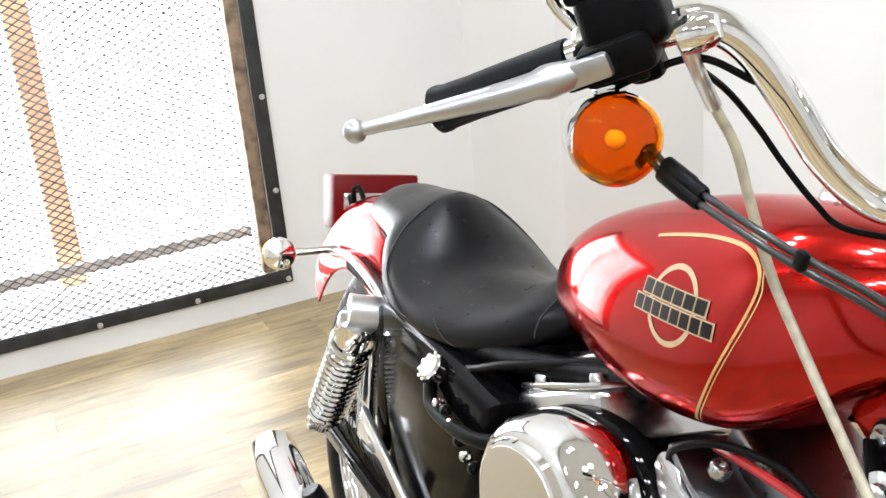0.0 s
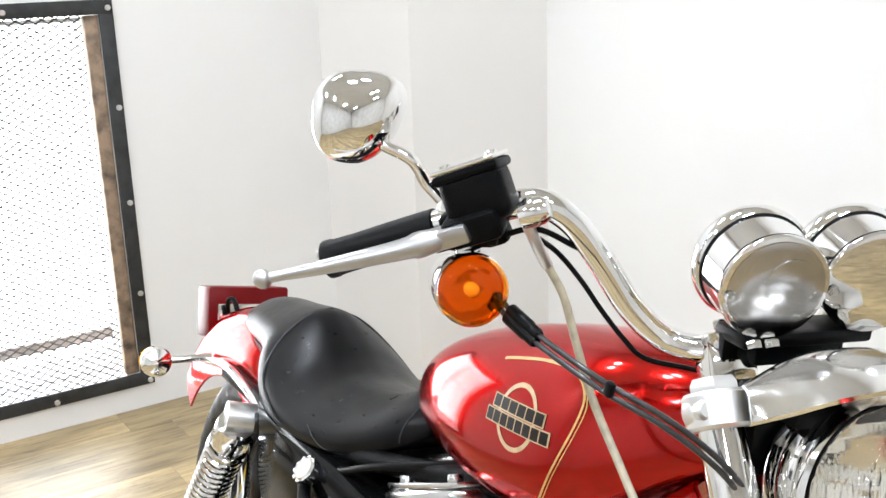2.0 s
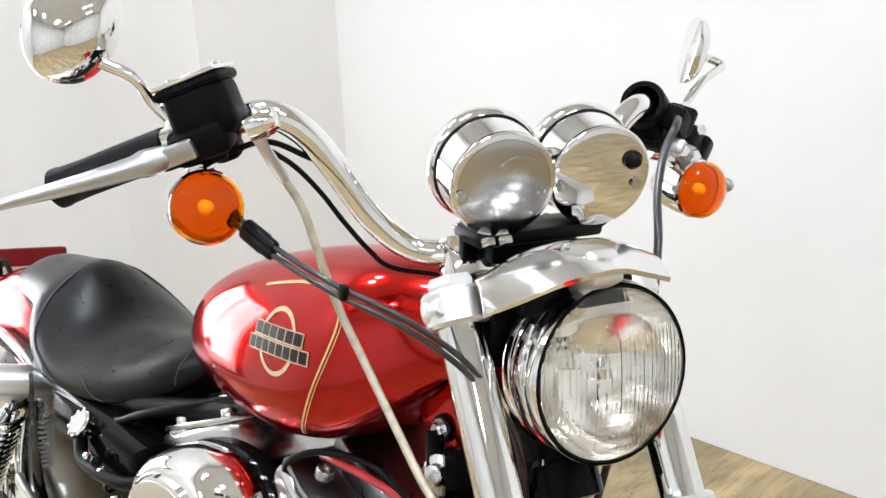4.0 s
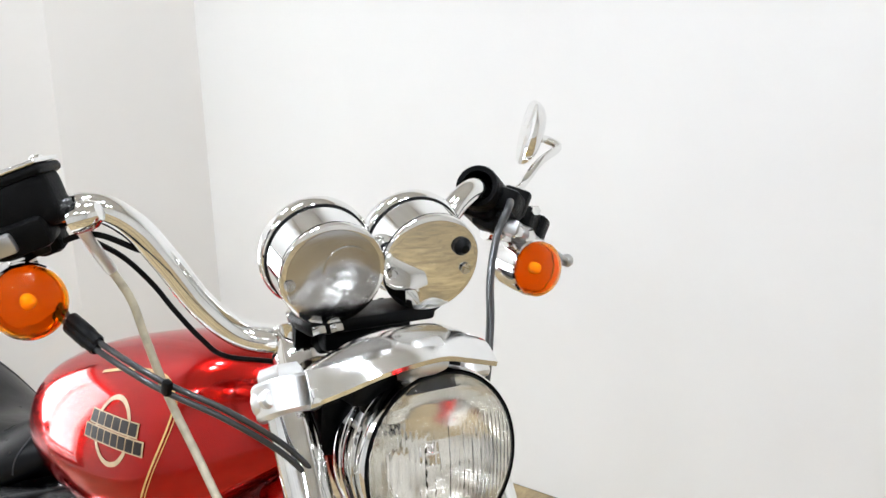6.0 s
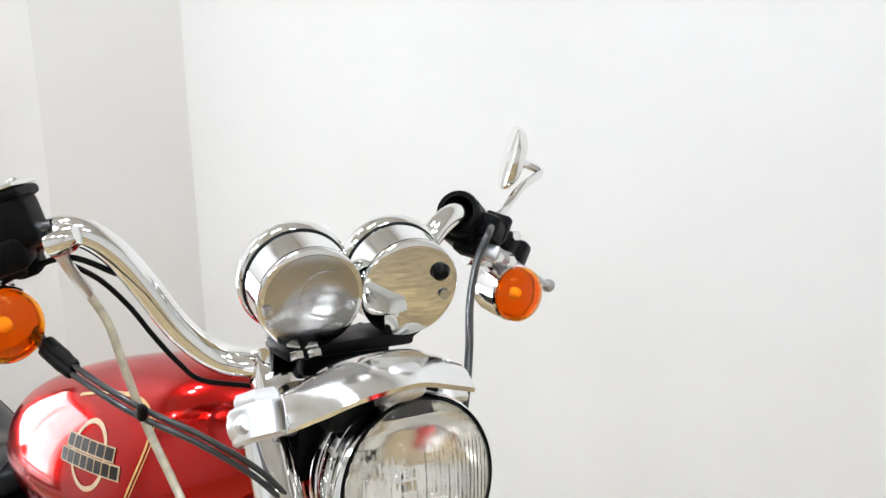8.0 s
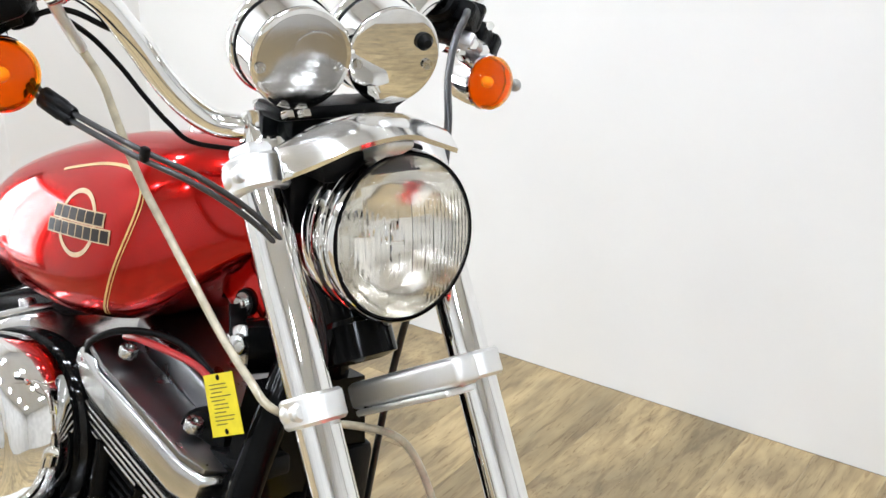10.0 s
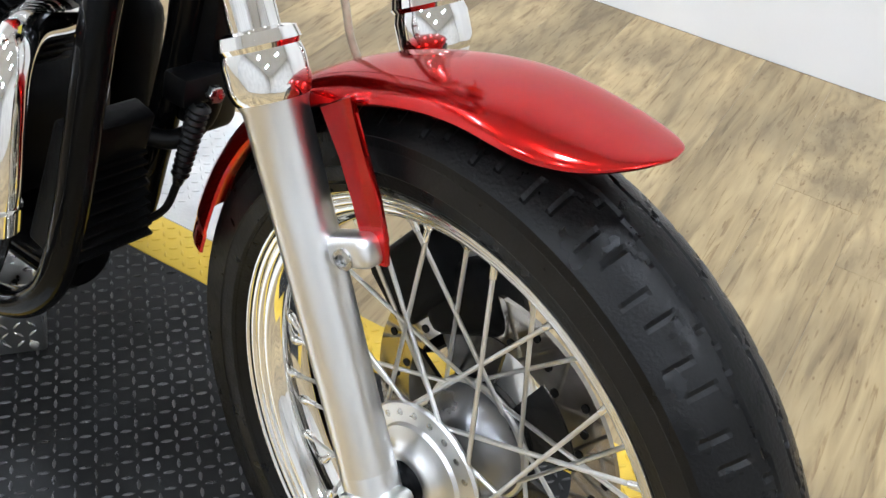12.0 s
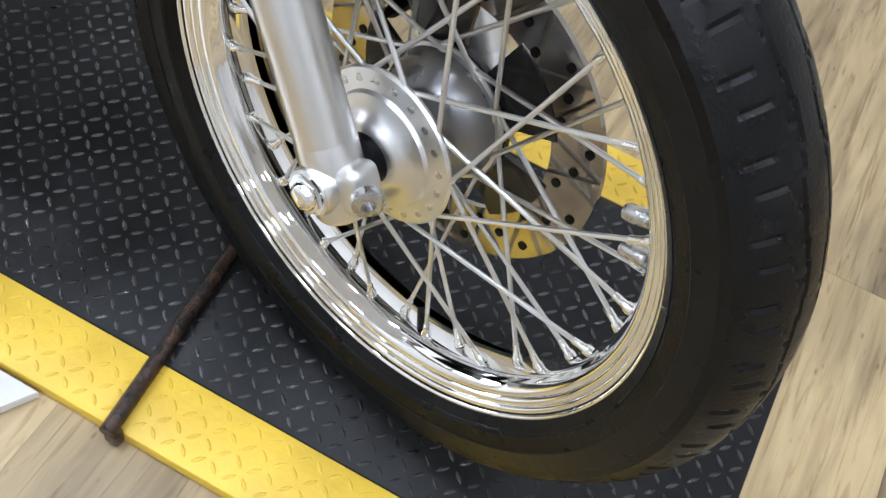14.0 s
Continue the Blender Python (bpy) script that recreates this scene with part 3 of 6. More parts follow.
head_mesh = finish("spoke_head", lathe(B(), [(0.0034, 0.0), (0.0034, 0.0012), (0, 0.0016)], Matrix(), 10), STEEL)
for i in range(20):
    a = 2 * math.pi * i / 20
    part("spoke_head", head_mesh, None, front_wheel, m=along(AXLE + Vector((0.0585 * math.cos(a), -0.0366, 0.0585 * math.sin(a))), (0, -1, 0)))
for a0 in (120, 300):
    for da in (-8, 8):
        a = radians(a0 + da)
        part("hub_slot", lathe(B(), [(0.0055, 0.0), (0.0055, 0.0009), (0, 0.0009)], along(AXLE + Vector((0.052 * math.cos(a), -0.0368, 0.052 * math.sin(a))), (0, -1, 0)), 14), BLACK, front_wheel, "dark hole in the hub flange")


def spoke_mesh(y_hub, r_hub, y_rim, lead):
    a = radians(lead)
    p0 = Vector((r_hub, y_hub, 0))
    p1 = Vector((0.2245 * math.cos(a), y_rim, 0.2245 * math.sin(a)))
    bm = B()
    tube(bm, [p0, p0.lerp(p1, 0.03), p1], 0.0021, 8)
    return finish("spoke", bm, SATIN), p0, p1


nipple_mesh = finish("nipple", lathe(B(), [(0, 0), (0.0046, 0), (0.0050, 0.003), (0.0046, 0.006), (0.0034, 0.0075), (0.0030, 0.018), (0, 0.018)], Matrix(), 10), CHROME)
for y_hub, y_rim, r_hub, first in ((-0.0340, -0.004, 0.0585, 0.0), (0.034, 0.004, 0.0545, 9.0)):
    for k, lead in enumerate((54, -54)):
        me, p0, p1 = spoke_mesh(y_hub + (0.002 if k else -0.002), r_hub, y_rim, lead)
        for i in range(10):
            turn = Matrix.Translation(AXLE) @ Matrix.Rotation(radians(36 * i + 18 * k + first), 4, "Y")
            part("spoke", me, None, front_wheel, m=turn)
            part("nipple", nipple_mesh, None, front_wheel, m=turn @ along(p1, p0 - p1))
# tyre valve
part("valve", tube(B(), [AXLE + Vector((0.060, 0, -0.214)), AXLE + Vector((0.054, 0, -0.192))], [0.0045, 0.0035], 10), RUBBER, front_wheel, "black valve stem")
# balance weights
for wx, wz in ((0.202, 0.081), (0.2085, 0.048)):
    d = Vector((wx, 0, wz)).normalized()
    part("balance_weight", lathe(B(), [(0, 0), (0.0058, 0), (0.0066, 0.002), (0.0066, 0.018), (0.0055, 0.021), (0, 0.021)], along(AXLE + 0.2205 * d + Vector((0, -0.002, 0)), -d), 14), STEEL, front_wheel, "clip-on metal wheel weight")
# brake disc on the far side
bm = B()
lathe(bm, [(0.098, 0.048), (0.146, 0.048), (0.146, 0.053), (0.098, 0.053)], AX, 96, True)
part("brake_disc", bm, DISCSTEEL, front_wheel, "steel brake disc")
for i in range(5):
    bm = B()
    rows = []
    for k in range(9):
        a = radians(72 * i + 20 + 46 * k / 8)
        rows.append([AXLE + Vector((r * math.cos(a), y, r * math.sin(a))) for r, y in ((0.056, 0.041), (0.103, 0.047), (0.103, 0.052), (0.056, 0.046))])
    part("disc_arm", loft(bm, rows), CARRIER, front_wheel)
part("hub_bell", lathe(B(), [(0.0272, -0.004), (0.034, 0.0), (0.046, 0.010), (0.0535, 0.021), (0.0565, 0.030), (0.0585, 0.0395)], AX, 56), DARKALU, front_wheel, "polished dark hub bell")
part("disc_carrier", lathe(B(), [(0.03, 0.04), (0.06, 0.04), (0.06, 0.046), (0.03, 0.046)], AX, 48, True), CARRIER, front_wheel, "dark disc carrier")
hole_mesh = finish("disc_hole", lathe(B(), [(0.0042, 0), (0.0042, 0.0008), (0, 0.0008)], Matrix(), 12), BLACK)
for i in range(36):
    a = 2 * math.pi * i / 36
    r = (0.109, 0.121, 0.134)[i % 3]
    part("disc_hole", hole_mesh, None, front_wheel, m=along(AXLE + Vector((r * math.cos(a), 0.0478, r * math.sin(a))), (0, -1, 0)))

# fork
for side, nm in ((-1, "right"), (1, "left")):
    y = side * LEG
    low = lathe(B(), [(0, -0.028), (0.019, -0.028), (0.0225, -0.022), (0.0235, 0.0), (0.0235, 0.10), (0.0245, 0.26), (0.0255, 0.335), (0.030, 0.345), (0.0315, 0.352), (0.0315, 0.372),
                       (0.0295, 0.379), (0.0315, 0.383), (0.0295, 0.391), (0.022, 0.393), (0.0205, 0.393)], along(leg(0, y), STEER), 40)
    slider = part("fork_slider", low, SATIN, bike, "polished aluminium fork slider", FORK)
    cap = lathe(B(), [(0.0262, 0.338), (0.0308, 0.3445), (0.0324, 0.352), (0.0324, 0.371), (0.0303, 0.3785), (0.0324, 0.3825), (0.0303, 0.3915), (0.0225, 0.3938), (0.0200, 0.3938)], along(leg(0, y), STEER), 40)
    part("slider_cap", cap, CHROME, slider, "chrome dust cap")
    # flattened boss with the axle clamp
    bm = B()
    lathe(bm, [(0, -0.031), (0.020, -0.031), (0.0228, -0.027), (0.0240, -0.010), (0.0240, 0.03), (0.0232, 0.034)], along(leg(0, y), STEER), 32)
    rbox(bm, along(leg(-0.004, y, 0.024), STEER), 0.030, 0.028, 0.040, 0.009, 4)
    lathe(bm, [(0, 0), (0.0205, 0), (0.0205, 0.024), (0.0185, 0.027), (0, 0.027)], along(leg(0, y), (0, side, 0)), 28)
    part("axle_clamp", bm, SATIN, slider)
    tubes = lathe(B(), [(0.0195, 0.385), (0.0195, 0.735)], along(leg(0, y), STEER), 40)
    part("fork_tube", tubes, CHROME, bike, "bright chrome fork tube", FORK)
    # fender lug
    bm = B()
    rbox(bm, along(leg(0.220, y * 0.86, 0.036), AHEAD), 0.028, 0.026, 0.060, 0.008, 3)
    part("fender_lug", bm, SATIN, slider)
    bm = B()
    lathe(bm, [(0, 0.0), (0.009, 0), (0.009, 0.004), (0.0055, 0.005), (0.0055, 0.001), (0, 0.001)], along(leg(0.217, y * 0.86 + side * 0.013, 0.042), (0.2, side, 0)), 20)
    part("lug_screw", bm, STEEL, slider, "recessed socket screw")
# axle nut and pinch bolt
bm = B()
lathe(bm, [(0, -0.125), (0.007, -0.125), (0.010, -0.123), (0.012, -0.119), (0.012, -0.116), (0.0165, -0.116), (0.0180, -0.105), (0.0, -0.105)], AX, 24)
lathe(bm, [(0.0, -0.113), (0.019, -0.113), (0.019, -0.110), (0.0, -0.110)], AX, 24)
lathe(bm, [(0.0, -0.119), (0.016, -0.119), (0.016, -0.112), (0.0, -0.112)], AX, 6)
part("axle_nut", bm, CHROME, bike, "chrome front axle nut", FORK)
part("axle", lathe(B(), [(0.0115, -0.108), (0.0115, 0.112)], AX, 24), STEEL, bike, "steel front axle", FORK)
bm = B()
lathe(bm, [(0, 0.0), (0.0125, 0), (0.0125, 0.007), (0.0085, 0.009), (0.0055, 0.009), (0.0055, 0.003), (0, 0.003)], along(leg(-0.004, -LEG - 0.010, 0.044), (0.80, -0.60, 0.1)), 24)
part("pinch_screw", bm, STEEL, bike, "socket head pinch screw", FORK)

# triple clamps
for s, t in ((0.546, 0.026), (0.748, 0.030)):
    bm = B()
    for side in (-1, 1):
        lathe(bm, [(0.0, -t / 2), (0.0245, -t / 2), (0.0270, -t / 2 + 0.003), (0.0270, t / 2 - 0.003), (0.0245, t / 2), (0, t / 2)], along(leg(s, side * LEG), STEER), 32)
    if s > 0.6:
        rbox(bm, along(leg(s, 0, 0.010), STEER), 0.030, 2 * LEG, t * 0.94, 0.006, 3)
    else:
        # the lower bar stands flush with the front of its collars and has a thin lip under it
        rbox(bm, along(leg(s, 0, 0.019), STEER), 0.024, 2 * LEG, t * 0.96, 0.006, 3)
        rbox(bm, along(leg(s - 0.0155, 0, 0.017), STEER), 0.031, 2 * LEG - 0.03, 0.006, 0.002, 2)
    nm = part("triple_clamp", bm, CASTALU, bike, "polished aluminium triple clamp", FORK)
    for side in (-1,):
        bm = rbox(B(), along(leg(s, side * (LEG + 0.017), -0.002), STEER), 0.024, 0.022, t * 0.80, 0.009, 3)
        part("clamp_ear", bm, CASTALU, nm)
        bm = lathe(B(), [(0, 0), (0.0085, 0), (0.0085, 0.006), (0.006, 0.0085), (0, 0.0085)], along(leg(s, side * (LEG + 0.020), 0.009), AHEAD), 18)
        part("clamp_bolt", bm, CASTALU, nm)
for side in (-1, 1):
    bm = lathe(B(), [(0.0195, 0.760), (0.021, 0.762), (0.021, 0.769), (0.018, 0.774), (0.010, 0.775), (0, 0.775)], along(leg(0, side * LEG), STEER), 6)
    part("fork_cap", bm, CASTALU, bike, "bright hexagonal fork cap", FORK)
# steering head and lower stem
part("steering_stem", lathe(B(), [(0.008, 0.53), (0.010, 0.533), (0.010, 0.556)], along(HEADLINE, STEER), 24), BLACK, bike, "", FORK)

# front fender
def fender_section(a, r_top, half, drop, n=14, thick=0.0022):
    """An arched strip across the wheel at angle a."""
    out, inn = [], []
    for i in range(n + 1):
        u = -1 + 2 * i / n
        y = half * math.sin(u * math.pi / 2) if abs(u) < 1 else half * u
        r = r_top - drop * (1 - math.cos(u * math.pi / 2))
        out.append((r, y))
        inn.append((r - thick, y * (1 - thick / max(half, 0.01))))
    d = Vector((math.cos(radians(a)), 0, math.sin(radians(a))))
    return [AXLE + d * r + Vector((0, y, 0)) for r, y in out] + [AXLE + d * r + Vector((0, y, 0)) for r, y in inn[::-1]]


# angle round the axle, crown radius, depth of the sides
FENDER = [(169, 0.351, 0.050), (159, 0.350, 0.048), (145, 0.349, 0.037), (125, 0.353, 0.026), (109, 0.358, 0.023), (94, 0.367, 0.019), (84, 0.3735, 0.020), (78, 0.381, 0.020), (73.5, 0.391, 0.018)]
fender_line = glide(FENDER, 8)
secs = []
for i, (a, r, drop) in enumerate(fender_line):
    u = (169 - a) / 95.5
    half = 0.066 - 0.004 * u
    if u > 0.84:
        f = (u - 0.84) / 0.16
        half *= math.sqrt(max(0.004, 1 - f ** 2.6))
        drop *= max(0.02, 1 - f ** 2.4) ** 0.7
    if u < 0.06:
        half *= 0.97
    secs.append(fender_section(a, r, half, drop))
ff = part("front_fender", loft(B(), secs), RED, bike, "candy red front fender", FORK)
for side in (-1, 1):
    bm = B()
    p = [AXLE + Vector((x, side * 0.066, z if side < 0 else min(z, 0.284 + 0.1 * (x + 0.14)))) for x, z in ((-0.140, 0.300), (-0.108, 0.326), (-0.104, 0.312), (-0.086, 0.286), (-0.064, 0.257), (-0.052, 0.232), (-0.047, 0.210), (-0.056, 0.206), (-0.076, 0.214), (-0.092, 0.243), (-0.111, 0.272))]
    q = [v + Vector((0, side * 0.005, 0)) for v in p]
    loft(bm, [p, q])
    bmesh.ops.bevel(bm, geom=bm.edges[:], offset=0.0012, segments=1, affect="EDGES")
    part("fender_bracket", bm, RED, ff, "red fender mounting bracket")

# caliper and yellow reflector on the far slider
bm = B()
rbox(bm, Matrix.Translation(AXLE + Vector((-0.115, 0.062, 0.105))) @ Matrix.Rotation(radians(35), 4, "Y"), 0.075, 0.055, 0.11, 0.014, 3)
rbox(bm, Matrix.Translation(AXLE + Vector((-0.085, 0.08, 0.07))) @ Matrix.Rotation(radians(35), 4, "Y"), 0.05, 0.03, 0.14, 0.01, 2)
rbox(bm, Matrix.Translation(AXLE + Vector((-0.062, 0.064, 0.112))) @ Matrix.Rotation(radians(55), 4, "Y"), 0.070, 0.050, 0.10, 0.016, 3)
part("brake_caliper", bm, CRINKLE, bike, "black front brake caliper", FORK)

# headlamp
HDIR = Vector((0.993, 0, 0.118)).normalized()
HC = Vector((-0.300, 0.0150, 0.9295))
HM = along(HC, HDIR) @ Matrix.Scale(0.945, 4)
bucket = lathe(B(), [(0.0, -0.125), (0.035, -0.122), (0.058, -0.105), (0.070, -0.080), (0.0745, -0.058), (0.0745, -0.052)], HM, 64)
headlamp = part("headlamp", bucket, GLOSSBLACK, bike, "round headlamp with chrome trim rings", FORK)
bm = B()
lathe(bm, [(0.0745, -0.055), (0.0785, -0.055), (0.0800, -0.050), (0.0785, -0.044), (0.0762, -0.043), (0.0762, -0.036), (0.0800, -0.035), (0.0815, -0.029), (0.0800, -0.022),
           (0.0775, -0.021), (0.0775, -0.016), (0.0810, -0.014), (0.0818, -0.008), (0.0806, -0.002), (0.0792, 0.0), (0.0780, -0.002), (0.0770, -0.005), (0.0755, -0.010)], HM, 96)
part("trim_ring", bm, CHROME, headlamp, "stepped chrome trim ring")
bm = lathe(B(), [(0.0776, -0.0030), (0.0768, 0.0002), (0.0756, 0.0002), (0.0748, -0.002)], HM, 96)
part("gasket", bm, BLACK, headlamp)
# fluted lens: a shallow dome with vertical ribs on its inner face
bm = B()
N = 110
grid = {}
for i in range(N + 1):
    for j in range(N + 1):
        u, v = -1 + 2 * i / N, -1 + 2 * j / N
        rr2 = u * math.sqrt(1 - v * v / 2), v * math.sqrt(1 - u * u / 2)
        r2 = rr2[0] ** 2 + rr2[1] ** 2
        grid[i, j] = (0.0752 * rr2[0], 0.0752 * rr2[1], r2)
front = {k: bm.verts.new(HM @ Vector((x, y, 0.001 + 0.011 * (1 - r2)))) for k, (x, y, r2) in grid.items()}
back = {}
for k, (x, y, r2) in grid.items():
    # HM's x axis is level across the lamp or upright; ribs follow the level one
    rib = 0.0008 * abs(math.sin(x * 640)) * (1 if abs(y) < 0.034 else 0.4) if r2 < 0.95 else 0
    rib += 0.0007 * abs(math.sin(y * 300)) if r2 < 0.95 and (abs(x) < 0.022 or y > 0.034) else 0
    back[k] = bm.verts.new(HM @ Vector((x, y, -0.002 + 0.011 * (1 - r2) - rib)))
for i in range(N):
    for j in range(N):
        bm.faces.new((front[i, j], front[i + 1, j], front[i + 1, j + 1], front[i, j + 1]))
        bm.faces.new((back[i, j], back[i, j + 1], back[i + 1, j + 1], back[i + 1, j]))
rim_loop = [(i, 0) for i in range(N)] + [(N, j) for j in range(N)] + [(i, N) for i in range(N, 0, -1)] + [(0, j) for j in range(N, 0, -1)]
for a, b in zip(rim_loop, rim_loop[1:] + rim_loop[:1]):
    bm.faces.new((front[a], back[a], back[b], front[b]))
lens = part("lens", bm, CLEAR, headlamp, "fluted clear glass lens")
lens.visible_shadow = False
part("reflector", lathe(B(), [(0.0756, -0.004), (0.070, -0.018), (0.058, -0.034), (0.040, -0.047), (0.016, -0.054), (0.0, -0.055)], HM, 64), REFLECTOR, headlamp, "silvered reflector bowl")
part("bulb", lathe(B(), [(0.009, -0.056), (0.009, -0.036), (0.0105, -0.030), (0.0105, -0.020), (0.006, -0.015), (0, -0.014)], HM, 20), CHROME, headlamp, "silver bulb shield")
part("lamp_screw", bolt(B(), HC + Vector((-0.02, 0.0, -0.082)), (0.1, 0, -1), 0.005, 0.006), STEEL, headlamp)

# headlamp visor: a curved eyebrow over the lamp, lipped along its front
front_edge = glide([(-0.335, -0.088, 0.985), (-0.314, -0.068, 1.000), (-0.293, -0.047, 1.0165), (-0.283, -0.020, 1.0245), (-0.284, 0.004, 1.0245), (-0.293, 0.032, 1.016), (-0.308, 0.073, 1.002)], 5)
rear_edge = glide([(-0.362, -0.081, 1.0035), (-0.368, -0.060, 1.010), (-0.373, -0.032, 1.0185), (-0.375, -0.005, 1.0225), (-0.375, 0.022, 1.0230), (-0.371, 0.055, 1.0205), (-0.350, 0.079, 1.010)], 5)
secs = []
for a, b in zip(rear_edge, front_edge):
    row = []
    for k in range(11):
        f = k / 10
        q = a.lerp(b, f) + Vector((0, 0, 0.0075 * math.sin(math.pi * min(1, f * 1.05)) ** 0.8))
        row.append(q)
    row.append(b + Vector((-0.0015, 0, -0.0045)))
    low = [q + Vector((-0.001, 0, -0.0024)) for q in row[:-1]] + [b + Vector((-0.004, 0, -0.0045))]
    secs.append(row + low[::-1])
vis = part("headlamp_visor", loft(B(), secs), VISOR, bike, "curved chrome headlamp visor", FORK, sharp=50)
for y in (-0.047, -0.030):
    part("visor_bolt", bolt(B(), (-0.398, y, 1.018), STEER, 0.0065, 0.007), CHROME, vis)
bm = B()
rbox(bm, pose(-0.352, -0.002, 0.990), 0.05, 0.105, 0.026, 0.004)
rbox(bm, pose(-0.378, -0.002, 0.960), 0.03, 0.125, 0.075, 0.006)
part("visor_stay", bm, BLACK, vis, "black stay under the visor")

# instruments
GACROSS = Vector((0.17, 1.0, 0.0)).normalized()
for y in (-0.037, 0.062):
    GDIR = Vector((1.0, -0.17, -0.19)).normalized()
    gm = along((-0.394, y, 1.069), GDIR) @ Matrix.Scale(0.97, 4)
    bm = lathe(B(), [(0, 0.0), (0.042, 0.0), (0.0466, -0.0012), (0.0478, -0.003), (0.0478, -0.005), (0.0468, -0.006), (0.0482, -0.043), (0.0505, -0.045), (0.0525, -0.049), (0.0525, -0.056),
                     (0.0505, -0.061), (0.046, -0.062), (0.045, -0.058), (0, -0.058)], gm, 72)
    gauge = part("instrument", bm, CHROME, bike, "chrome-cased round instrument", FORK)
    # black ring painting the shade in the groove behind the rim
    part("shadow_groove", lathe(B(), [(0.0468, -0.0052), (0.0477, -0.0062), (0.0475, -0.0074), (0.0467, -0.0078)], gm, 72), BLACK, gauge)
    # thin black line round the case at the bezel
    part("bezel_line", lathe(B(), [(0.0481, -0.0415), (0.0495, -0.0425), (0.0497, -0.0445), (0.0481, -0.0452)], gm, 72), BLACK, gauge)
    for dy in (-0.041, 0.036):
        hole = gm @ Vector((0, 0, 0.0))
        part("screw_recess", lathe(B(), [(0.005, 0.0), (0.005, 0.0008), (0.0035, 0.0008), (0.0, 0.0002)], along(hole + 0.93 * dy * GACROSS + Vector((0.0, 0.0, -0.006)) + 0.0003 * GDIR, GDIR), 16), STEEL, gauge, "recessed screw hole")
    if y > 0:
        bm = B()
        lathe(bm, [(0.0085, 0), (0.0085, 0.003), (0.006, 0.006), (0.004, 0.009), (0, 0.010)], along(gm @ Vector((0, 0, 0)) + 0.026 * GACROSS + 0.016 * Vector((0.19, 0, 1)), GDIR), 14)
        part("drive_boot", bm, BLACK, gauge, "black rubber boot")
    else:
        part("back_plate", lathe(B(), [(0, 0.0034), (0.02, 0.0029), (0.036, 0.0016), (0.0425, 0.0003)], gm, 56), BRUSHEDCHROME, gauge, "brushed back plate")
        part("pressed_disc", lathe(B(), [(0.0215, 0.0), (0.0213, 0.0011), (0.0195, 0.0014), (0.0, 0.0014)], along(gm @ Vector((0, 0, 0.0024)) + 0.010 * GACROSS + 0.006 * Vector((0.19, 0, 1)), GDIR), 40), BRUSHEDCHROME, gauge)
bm = B()
rbox(bm, pose(-0.428, 0.012, 1.020), 0.045, 0.13, 0.014, 0.005)
rbox(bm, pose(-0.430, 0.012, 1.006), 0.030, 0.09, 0.024, 0.005)
rbox(bm, pose(-0.425, 0.085, 1.022, 30, 0, 0), 0.014, 0.03, 0.010, 0.003)
part("instrument_bracket", bm, BLACK, bike, "black instrument bracket", FORK)

# handlebar
half_bar = [(-0.447, 0.0, 1.001), (-0.447, 0.055, 1.001), (-0.464, 0.088, 1.006), (-0.475, 0.12, 1.034), (-0.481, 0.15, 1.076), (-0.485, 0.176, 1.107),
            (-0.492, 0.204, 1.122), (-0.512, 0.232, 1.114), (-0.556, 0.292, 1.086), (-0.607, 0.358, 1.048)]
left_bar = [(x - 0.012 * min(1, y / 0.15), y - 0.018 * min(1, y / 0.15), z - 0.010 * min(1, y / 0.15)) for x, y, z in half_bar]
full = [(x, -y, z) for x, y, z in half_bar[:0:-1]] + left_bar
path = glide(full, 8)
part("handlebar", tube(B(), path, 0.0122, 18), CHROME, bike, "bent chrome handlebar", FORK)
for y in (-0.045, 0.045):
    riser = part("riser", rbox(B(), along((-0.437, y, 0.990), STEER), 0.046, 0.030, 0.055, 0.006, 2), CHROME, bike, "chrome handlebar riser", FORK)
    for dx in (-0.015, 0.015):
        part("riser_bolt", bolt(B(), (-0.437 + dx, y, 1.018), STEER, 0.006, 0.007), CHROME, riser)


def bar_dir(side):
    return (Vector((-0.607, side * 0.358, 1.048)) - Vector((-0.512, side * 0.232, 1.114))).normalized()


def bar_at(side, s):
    start = Vector((-0.512, -0.232, 1.114)) if side < 0 else Vector((-0.524, 0.214, 1.104))
    return start + s * bar_dir(side)


